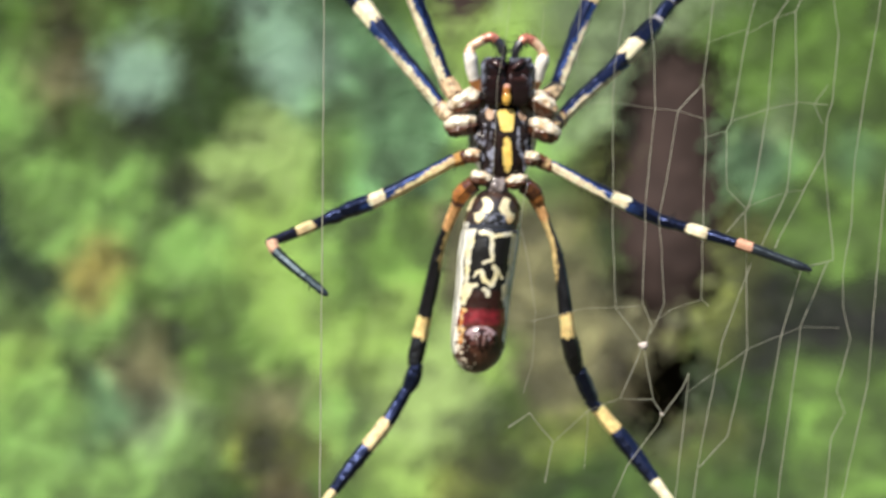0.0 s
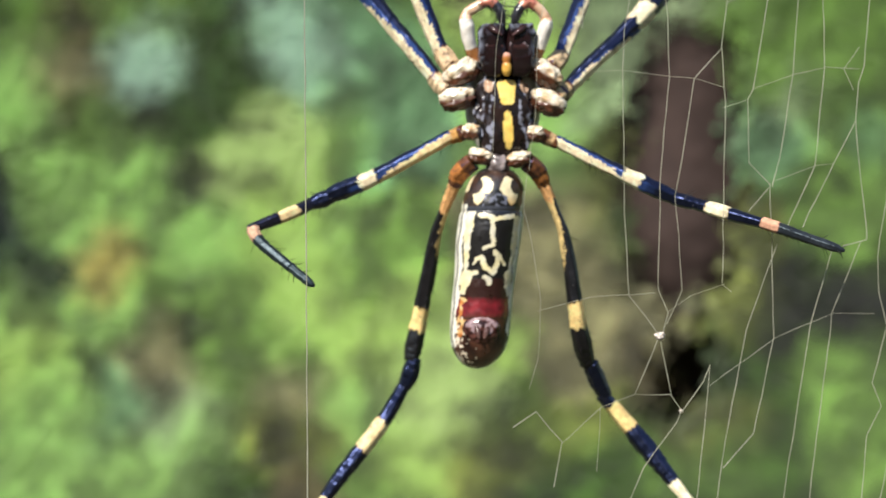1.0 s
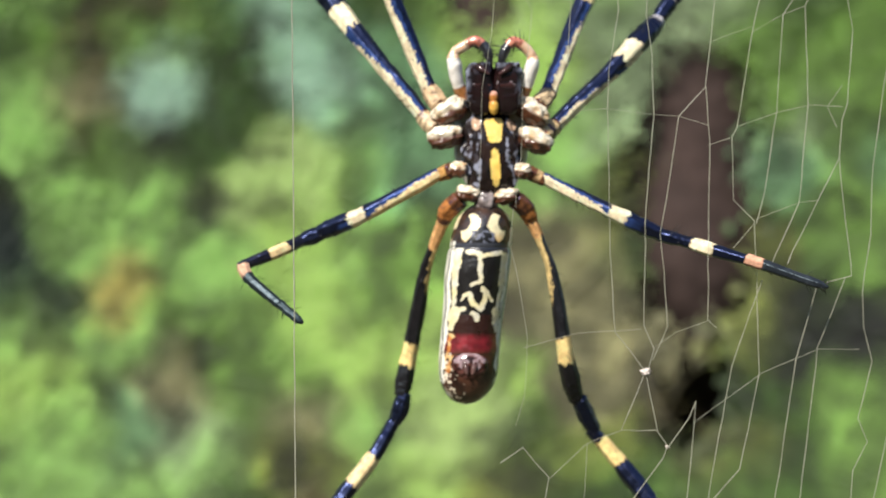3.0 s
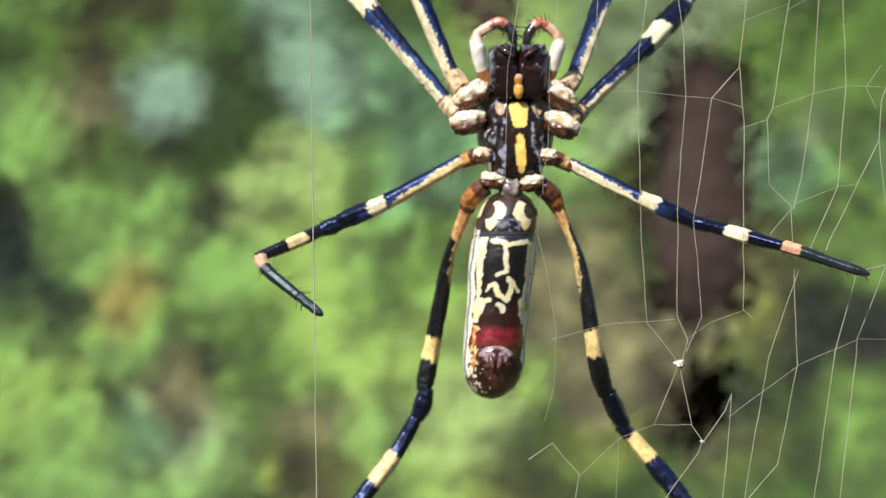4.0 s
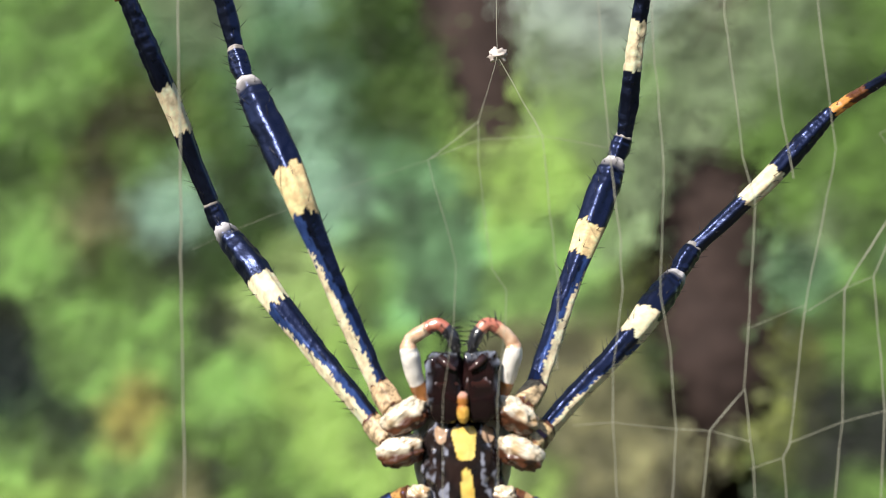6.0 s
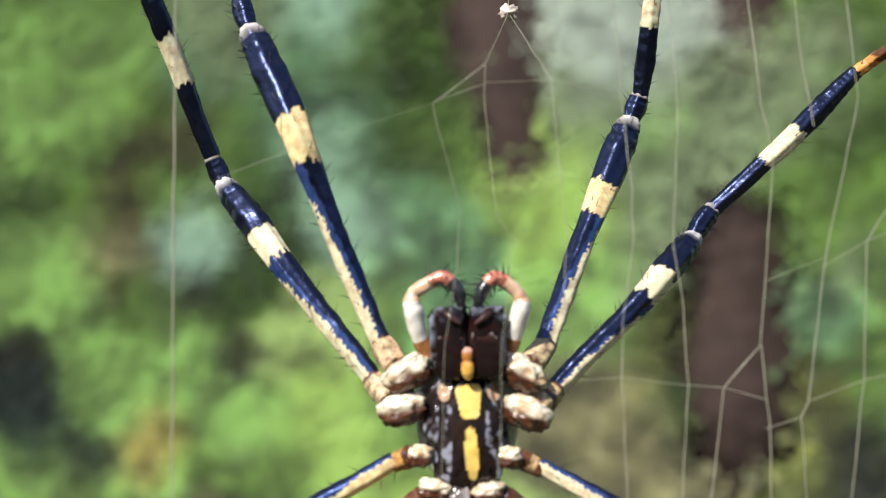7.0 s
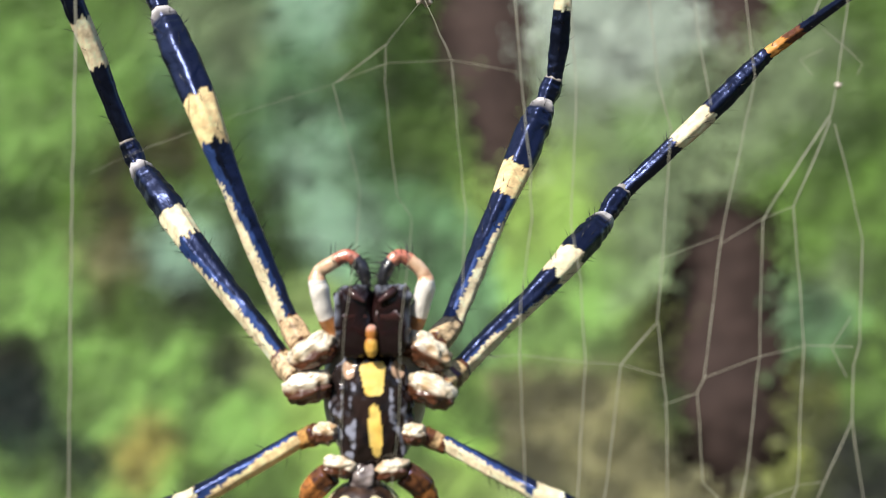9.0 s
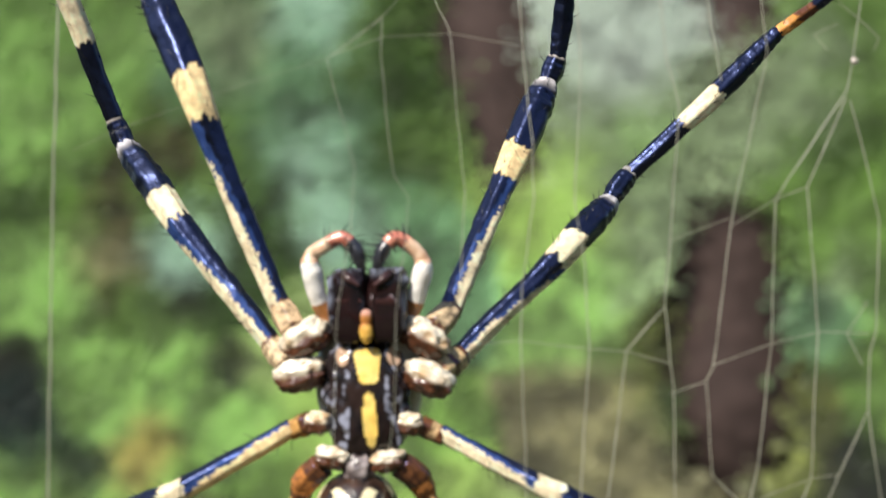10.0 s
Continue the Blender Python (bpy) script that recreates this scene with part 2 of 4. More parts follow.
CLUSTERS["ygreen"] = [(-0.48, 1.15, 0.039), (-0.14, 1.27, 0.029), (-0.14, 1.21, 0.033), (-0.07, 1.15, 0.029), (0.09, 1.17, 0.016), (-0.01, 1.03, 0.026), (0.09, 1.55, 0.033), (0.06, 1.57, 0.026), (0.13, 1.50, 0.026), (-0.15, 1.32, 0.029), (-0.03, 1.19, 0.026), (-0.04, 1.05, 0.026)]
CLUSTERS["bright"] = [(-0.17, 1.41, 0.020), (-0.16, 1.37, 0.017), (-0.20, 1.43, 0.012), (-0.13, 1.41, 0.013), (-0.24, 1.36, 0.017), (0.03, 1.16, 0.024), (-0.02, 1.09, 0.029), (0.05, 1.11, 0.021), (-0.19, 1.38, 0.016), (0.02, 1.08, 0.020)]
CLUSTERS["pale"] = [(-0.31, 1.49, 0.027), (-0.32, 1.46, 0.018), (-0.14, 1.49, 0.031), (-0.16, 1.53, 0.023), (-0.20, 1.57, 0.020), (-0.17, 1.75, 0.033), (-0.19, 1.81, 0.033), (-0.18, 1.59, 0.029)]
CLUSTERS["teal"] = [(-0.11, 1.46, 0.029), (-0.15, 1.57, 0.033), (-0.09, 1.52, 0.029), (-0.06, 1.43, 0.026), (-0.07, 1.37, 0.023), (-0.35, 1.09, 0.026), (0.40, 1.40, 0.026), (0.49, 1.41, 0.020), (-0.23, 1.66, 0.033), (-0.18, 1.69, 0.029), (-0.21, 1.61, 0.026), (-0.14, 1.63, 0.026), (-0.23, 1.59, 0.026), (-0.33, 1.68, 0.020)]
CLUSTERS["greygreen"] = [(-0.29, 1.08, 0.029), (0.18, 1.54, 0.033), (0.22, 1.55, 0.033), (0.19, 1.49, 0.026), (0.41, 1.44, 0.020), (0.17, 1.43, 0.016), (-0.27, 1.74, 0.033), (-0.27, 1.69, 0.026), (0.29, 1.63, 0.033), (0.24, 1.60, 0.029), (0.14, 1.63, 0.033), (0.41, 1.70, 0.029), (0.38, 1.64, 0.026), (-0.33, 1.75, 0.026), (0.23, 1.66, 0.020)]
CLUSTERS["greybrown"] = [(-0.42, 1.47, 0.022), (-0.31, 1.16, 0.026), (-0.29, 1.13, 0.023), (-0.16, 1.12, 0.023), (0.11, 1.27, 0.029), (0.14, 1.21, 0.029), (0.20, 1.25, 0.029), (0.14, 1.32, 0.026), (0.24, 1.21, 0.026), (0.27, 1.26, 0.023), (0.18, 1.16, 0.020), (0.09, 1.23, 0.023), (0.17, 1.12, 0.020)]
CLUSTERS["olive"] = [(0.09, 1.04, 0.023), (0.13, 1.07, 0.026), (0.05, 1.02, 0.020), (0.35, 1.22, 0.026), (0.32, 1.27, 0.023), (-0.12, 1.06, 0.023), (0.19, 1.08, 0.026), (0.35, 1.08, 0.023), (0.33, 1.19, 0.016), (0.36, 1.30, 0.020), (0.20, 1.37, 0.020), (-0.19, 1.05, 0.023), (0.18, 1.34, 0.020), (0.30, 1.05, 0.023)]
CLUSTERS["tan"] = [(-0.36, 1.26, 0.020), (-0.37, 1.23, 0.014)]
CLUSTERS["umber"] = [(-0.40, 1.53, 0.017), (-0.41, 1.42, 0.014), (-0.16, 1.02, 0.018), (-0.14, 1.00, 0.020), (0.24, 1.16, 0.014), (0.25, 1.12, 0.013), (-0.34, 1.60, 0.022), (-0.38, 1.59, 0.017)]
CLUSTERS["shade_gap"] = [(-0.48, 1.30, 0.024), (-0.48, 1.26, 0.024), (-0.44, 1.25, 0.024), (-0.50, 1.33, 0.016), (-0.50, 1.28, 0.020)]
CLUSTERS["sky_patch"] = [(0.17, 1.73, 0.039), (0.15, 1.68, 0.029), (0.20, 1.80, 0.039), (0.21, 1.70, 0.023)]
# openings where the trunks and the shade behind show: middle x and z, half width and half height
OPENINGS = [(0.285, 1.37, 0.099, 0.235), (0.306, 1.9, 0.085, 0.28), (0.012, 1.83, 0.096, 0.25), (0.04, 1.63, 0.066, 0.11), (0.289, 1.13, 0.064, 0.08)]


def build_shrubs():
    rng = np.random.default_rng(4)
    kinds = list(CLUSTERS)
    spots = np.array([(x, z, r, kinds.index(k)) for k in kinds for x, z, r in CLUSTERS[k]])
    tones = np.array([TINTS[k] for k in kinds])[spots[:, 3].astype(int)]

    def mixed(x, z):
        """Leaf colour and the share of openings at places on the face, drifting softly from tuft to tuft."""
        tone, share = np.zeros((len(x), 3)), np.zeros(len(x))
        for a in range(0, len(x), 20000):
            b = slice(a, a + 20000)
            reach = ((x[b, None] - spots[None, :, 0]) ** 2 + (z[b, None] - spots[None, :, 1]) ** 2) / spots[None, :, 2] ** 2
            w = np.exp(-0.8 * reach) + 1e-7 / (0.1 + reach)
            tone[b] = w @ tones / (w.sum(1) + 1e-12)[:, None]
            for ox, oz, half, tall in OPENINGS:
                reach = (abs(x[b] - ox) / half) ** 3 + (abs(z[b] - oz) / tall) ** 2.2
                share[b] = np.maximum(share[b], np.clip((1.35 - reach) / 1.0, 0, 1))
        return tone, share

    # outer leaves to the sides, above and below
    n = 30000
    x, z = rng.uniform(-1.5, 1.5, n), rng.uniform(0.25, 2.25, n)
    out = ((abs(x) > 0.6) | (z < 0.93) | (z > 1.87)) & (z < 2.02 + 0.2 * np.sin(x * 5 + 1) + 0.06 * rng.normal(size=n))
    x, z = x[out], z[out]
    y = 1.4 + 0.12 * rng.random(len(x)) + 0.35 * np.clip(abs(x) - 0.9, 0, 1) + 0.5 * np.clip(z - 1.85, 0, 1)
    pool = np.array([TINTS[k] for k in ("mid", "soft", "deep", "olive", "teal")])
    groups = [(x, y, z, pool[rng.integers(0, len(pool), len(x))] * 0.8, rng.uniform(0.03, 0.055, len(x)))]
    # sprays of one age, a few centimetres wide
    count = 1300
    sprays = kdtree.KDTree(count)
    for k in range(count):
        sprays.insert((rng.uniform(-0.66, 0.66), 0, rng.uniform(0.87, 1.93)), k)
    sprays.balance()
    age = rng.normal(-0.03, 0.36, count)
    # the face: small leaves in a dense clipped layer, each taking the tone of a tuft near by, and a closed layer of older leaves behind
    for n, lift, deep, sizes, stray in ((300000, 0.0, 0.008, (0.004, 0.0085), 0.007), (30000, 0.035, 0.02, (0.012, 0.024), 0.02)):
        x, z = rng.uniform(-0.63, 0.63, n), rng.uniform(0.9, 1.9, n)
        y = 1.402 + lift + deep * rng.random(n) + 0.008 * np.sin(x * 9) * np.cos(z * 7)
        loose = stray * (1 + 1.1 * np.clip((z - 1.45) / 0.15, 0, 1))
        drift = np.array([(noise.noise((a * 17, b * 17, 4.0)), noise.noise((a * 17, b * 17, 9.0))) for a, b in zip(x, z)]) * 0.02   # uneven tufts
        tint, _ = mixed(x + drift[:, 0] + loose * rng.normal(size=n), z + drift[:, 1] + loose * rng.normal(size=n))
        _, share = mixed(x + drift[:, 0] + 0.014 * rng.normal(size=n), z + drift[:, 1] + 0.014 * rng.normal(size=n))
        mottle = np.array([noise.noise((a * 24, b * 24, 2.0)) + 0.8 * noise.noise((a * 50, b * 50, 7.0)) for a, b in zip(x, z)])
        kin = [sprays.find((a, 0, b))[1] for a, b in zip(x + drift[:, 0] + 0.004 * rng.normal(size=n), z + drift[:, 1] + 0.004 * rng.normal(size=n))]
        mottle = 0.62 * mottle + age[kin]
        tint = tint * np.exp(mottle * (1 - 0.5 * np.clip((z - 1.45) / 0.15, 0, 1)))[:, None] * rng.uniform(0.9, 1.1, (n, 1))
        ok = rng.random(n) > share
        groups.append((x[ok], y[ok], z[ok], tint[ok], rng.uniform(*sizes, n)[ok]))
    x, y, z, tints, sizes = (np.concatenate(v) for v in zip(*groups))
    n = len(x)
    tints = np.maximum(tints * np.minimum(1, 0.62 / tints.max(1))[:, None], 0.005)
    normals = np.array([-0.27, -0.8, 0.52]) + rng.normal(0, 1, (n, 3)) * 0.09
    normals /= np.linalg.norm(normals, axis=1)[:, None]
    centres = np.stack([x, y, z], 1)
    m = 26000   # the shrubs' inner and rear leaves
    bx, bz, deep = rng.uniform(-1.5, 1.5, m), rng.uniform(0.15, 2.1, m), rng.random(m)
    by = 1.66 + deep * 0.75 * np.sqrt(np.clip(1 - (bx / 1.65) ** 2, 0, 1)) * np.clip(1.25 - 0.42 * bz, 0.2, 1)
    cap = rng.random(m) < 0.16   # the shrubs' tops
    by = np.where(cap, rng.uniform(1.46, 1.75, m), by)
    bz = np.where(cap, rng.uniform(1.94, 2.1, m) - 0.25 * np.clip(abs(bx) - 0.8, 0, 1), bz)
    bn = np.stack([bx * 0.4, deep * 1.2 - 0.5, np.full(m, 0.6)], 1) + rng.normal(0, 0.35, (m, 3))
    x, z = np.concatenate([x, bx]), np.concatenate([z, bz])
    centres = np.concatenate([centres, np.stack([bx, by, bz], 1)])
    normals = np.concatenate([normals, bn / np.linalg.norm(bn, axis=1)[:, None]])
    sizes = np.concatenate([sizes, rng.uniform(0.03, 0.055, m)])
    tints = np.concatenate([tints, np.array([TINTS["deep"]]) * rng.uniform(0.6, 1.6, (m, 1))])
    labels = ("leafy green shrub with yellow-green young shoots", "leafy shrub with mixed light and dark green leaves",
              "dense green shrub with pale glossy leaves")
    for i, (lo, hi) in enumerate(((-1.6, -0.32), (-0.32, 0.17), (0.17, 1.6))):
        root = tagged(new("shrub"), labels[i], "shrub", "shrubs behind the web")
        mid = max(-1.0, min(1.0, (lo + hi) / 2))
        root.location = (mid, 1.5, 0)
        pick = (x >= lo) & (x < hi)
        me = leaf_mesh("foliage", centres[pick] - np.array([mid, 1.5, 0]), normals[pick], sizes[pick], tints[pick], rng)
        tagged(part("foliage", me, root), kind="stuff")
        for k in range(7):
            a, b = rng.uniform(lo / 2, hi / 2), rng.uniform(max(lo, -1.2), min(hi, 1.2))
            top = rng.uniform(1.2, 2.0)
            v, f, c = tube([(rng.normal(0, 0.08), rng.normal(0.05, 0.04), -0.1, 0.016), ((a - mid) * 0.5, 0.1, top * 0.4, 0.012),
                            (b - mid, 0.05, top, 0.004)], 8, 0.08, unit=1.0, rough=0.1, seed=k)
            part("stem", mesh_of("stem", v, f, TWIG), root)
    # the thicket behind, shade for the openings put into its near-black leaf tones
    n = 60000
    x, z = np.clip(rng.normal(0, 1.2, n), -3, 3), rng.uniform(0.05, 3.4, n)
    y = 2.6 + rng.uniform(0, 0.6, n) + 0.15 * np.sin(x * 3)
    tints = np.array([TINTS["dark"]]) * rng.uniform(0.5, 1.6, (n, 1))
    normals = np.array([-0.1, -0.5, 0.6]) + rng.normal(0, 0.5, (n, 3))
    normals /= np.linalg.norm(normals, axis=1)[:, None]
    root = tagged(new("hedge"), "dark green dense thicket behind the trees", "hedge")
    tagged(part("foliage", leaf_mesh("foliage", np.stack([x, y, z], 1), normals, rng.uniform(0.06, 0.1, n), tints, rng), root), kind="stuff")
    for k in range(9):
        a = -2.8 + k * 0.7
        v, f, c = tube([(a, 3.0, -0.1, 0.03), (a + 0.1, 2.95, 1.4, 0.022), (a + rng.normal(0, 0.2), 3.0, 2.9, 0.006)], 8, 0.1, unit=1.0, rough=0.1)
        part("stem", mesh_of("stem", v, f, TWIG), root)


def build_reflection_hedge():
    """Unseen greenery added behind the camera, which closes the place and darkens low reflections."""
    rng = np.random.default_rng(8)
    n = 16000
    a = rng.uniform(-2.2, 2.2, n)
    reach = rng.uniform(4.2, 5.0, n)
    centres = np.stack([np.sin(a) * reach, -np.cos(a) * reach, rng.uniform(0.0, 1.0, n) * (2.7 + 0.5 * np.sin(a * 5))], 1)
    normals = -centres * np.array([1, 1, 0]) / reach[:, None] + np.array([0, 0, 0.5]) + rng.normal(0, 0.4, (n, 3))
    normals /= np.linalg.norm(normals, axis=1)[:, None]
    root = tagged(new("hedge"), "added unseen hedge for dark reflections", "hedge")
    tints = np.array([TINTS["mid"]]) * rng.uniform(0.5, 1.3, (n, 1))
    tagged(part("foliage", leaf_mesh("foliage", centres, normals, rng.uniform(0.12, 0.24, n), tints, rng), root), kind="stuff")
    for k in range(9):
        b = -2.0 + k * 0.5
        v, f, c = tube([(math.sin(b) * 4.6, -math.cos(b) * 4.6, -0.1, 0.05), (math.sin(b + 0.03) * 4.6, -math.cos(b + 0.03) * 4.6, 2.4, 0.02)], 8, 0.2, unit=1.0, rough=0.1)
        part("stem", mesh_of("stem", v, f, TWIG), root)


def build_tree(x, lean, radius, label):
    root = tagged(new("tree"), label, "tree", "trees behind the shrubs")
    root.location = (x, 1.43 + radius, 0)
    v, f, c = tube([(0.05, 0.26, -0.1, radius * 1.5), (0.03, 0.24, 0.25, radius * 1.12), (0.02, 0.2, 1.06, radius), (0.01, 0.16, 1.17, radius), (0, 0.01, 1.27, radius), (0, 0, 1.4, radius), (lean * 0.4, 0, 1.8, radius * 0.97),
                    (lean * 1.2, 0.03, 2.6, radius * 0.8), (lean * 1.5, 0.0, 3.4, radius * 0.5)], 40, 0.03, unit=1.0, rough=0.05, seed=x * 9)
    part("trunk", mesh_of("trunk", v, f, BARK), root)
    rng = np.random.default_rng(int(abs(x) * 1000) + 3)
    pts = []
    for k in range(5):
        a = k * 1.26 + x
        h = 2.3 + 0.2 * k
        tip = (lean + math.cos(a) * 0.6, math.sin(a) * 0.4 + 0.25, h + 0.6)
        v, f, c = tube([(lean, 0, h, radius * 0.45), ((lean + tip[0]) / 2, tip[1] / 2, h + 0.35, radius * 0.3), (*tip, radius * 0.1)], 10, 0.05, unit=1.0, rough=0.1)
        part("limb", mesh_of("limb", v, f, BARK), root)
        pts.append(rng.normal(tip, (0.22, 0.22, 0.2), (500, 3)))
    pts = np.concatenate(pts)
    normals = np.array([0, -0.3, 0.8]) + rng.normal(0, 0.5, pts.shape)
    normals /= np.linalg.norm(normals, axis=1)[:, None]
    tints = np.array([TINTS["mid"]]) * rng.uniform(0.6, 1.4, (len(pts), 1))
    tagged(part("crown", leaf_mesh("crown", pts, normals, rng.uniform(0.04, 0.08, len(pts)), tints, rng), root), kind="stuff")


# ---- the spider ----
SPIDER = new("spider")
SPIDER.location = (0, 0, 1.3)
tagged(SPIDER, "black orb-weaver spider with cream leg bands hanging on its web", "spider")


def banded(bands, ground=NAVY, cream=None, seed=0.0, tip=None):
    """Pattern of a limb: pale bands with ragged ends, and a pale stripe along one side that runs out."""
    def paint(s, nrm, p):
        ragged = 0.024 * wobble((nrm.x * 2.2, nrm.y * 2.2, nrm.z * 2.2), 1.2, seed) + 0.006 * wobble(p, 4, seed)
        c = ground
        if cream:
            way, end, colour = cream
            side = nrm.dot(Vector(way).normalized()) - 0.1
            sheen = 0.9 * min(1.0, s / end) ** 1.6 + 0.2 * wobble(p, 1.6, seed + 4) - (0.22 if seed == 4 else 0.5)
            if side > sheen and nrm.y < 0.35 and ground == NAVY:   # a blue sheen, painted into the colour beside the pale stripe
                c = blend(SHEEN_BLUE, ground, (s - end * 1.1) * 8 + 0.4 * wobble(p, 3.5, seed))
            if side > 0.0 + 0.9 * (s / end) ** 1.6 + 0.2 * wobble(p, 1.3, seed + 2) + 0.12 * wobble(nrm, 7.0, seed) + 0.3 * wobble(p, 5.5, seed + 9) and s < end * 1.05:
                c = colour
        for a, b, colour in bands:
            if a < s + ragged < b:
                c = colour
        if tip and s > tip[0]:
            c = blend(c, tip[1], (s - tip[0]) / (1 - tip[0]))
        worn = 1 + 0.35 * wobble(p, 2.2, seed + 6) + 0.3 * wobble(p, 6.5, seed + 1)
        if ground == BROWN and abs(wobble(p, 2.4, seed + 3)) < 0.1:
            worn *= 0.45
        return tuple(min(0.9, v * worn) for v in c)
    return paint


def bristles(points, count, length, seed, spread=1.25):
    """Thin tapering hairs along a limb, leaning to its end."""
    rng = np.random.default_rng(seed)
    rows, share = spline(points, 0.2)
    verts, faces = [], []
    for _ in range(count):
        i = rng.integers(1, len(rows) - 1)
        ahead = Vector(rows[i + 1][:3] - rows[i - 1][:3]).normalized()
        side = ahead.orthogonal().normalized()
        side = Matrix.Rotation(rng.uniform(0, 2 * math.pi), 3, ahead) @ side
        root = Vector(rows[i][:3]) + side * rows[i][3] * 0.95
        reach = length * rng.uniform(0.5, 1.2)
        tip = root + (side * spread + ahead * 0.9).normalized() * reach
        w = ahead.cross(side) * 0.03
        q = side.cross(w).normalized() * 0.03
        b = len(verts)
        verts += [(root + w) * MM, (root - w * 0.5 + q) * MM, (root - w * 0.5 - q) * MM, tip * MM]
        faces += [(b, b + 1, b + 3), (b + 1, b + 2, b + 3), (b + 2, b, b + 3)]
    return verts, faces


def coxa_paint(seed):
    """Ivory plates mottled with brown; beneath, brown colouring with shade painted in."""
    def paint(u, p):
        c = blend((0.93, 0.84, 0.66), (0.62, 0.4, 0.2), 0.15 + 1.1 * wobble(p, 1.7, seed))
        vein = abs(wobble(p, 2.6, seed + 8)) + 0.4 * abs(wobble(p, 6.5, seed))
        if vein < 0.12:
            c = blend(c, (0.4, 0.22, 0.1), 0.7)
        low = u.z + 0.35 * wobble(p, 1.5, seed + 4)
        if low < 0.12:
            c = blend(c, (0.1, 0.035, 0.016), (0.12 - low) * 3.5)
        return c
    return paint


def build_leg(coxa, segments, seed, coxa_size=(1.26, 0.88, 0.82), dark_base=False):
    """coxa: its middle and tilt. segments: (name, rows, bands, ground, cream stripe, tip, hairs)."""
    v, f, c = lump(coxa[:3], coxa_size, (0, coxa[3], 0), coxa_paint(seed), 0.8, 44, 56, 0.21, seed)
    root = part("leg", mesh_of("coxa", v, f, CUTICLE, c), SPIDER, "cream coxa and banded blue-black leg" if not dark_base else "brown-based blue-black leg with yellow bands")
    for name, rows, bands, ground, cream, tip, hairs in segments:
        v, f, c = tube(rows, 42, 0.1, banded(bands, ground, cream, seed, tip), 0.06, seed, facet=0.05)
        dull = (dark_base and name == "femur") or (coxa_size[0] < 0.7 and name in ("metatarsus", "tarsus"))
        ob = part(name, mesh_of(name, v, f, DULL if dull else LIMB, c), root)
        if hairs:
            v, f = bristles(rows, hairs, 0.75, int(seed * 10) + len(name))
            part("hairs", mesh_of("hairs", v, f, HAIR), root)
    return root


TAN = (0.92, 0.68, 0.36)
PALE = (0.94, 0.78, 0.52)
GOLD = (0.92, 0.66, 0.28)
OLIVE = (0.62, 0.46, 0.2)


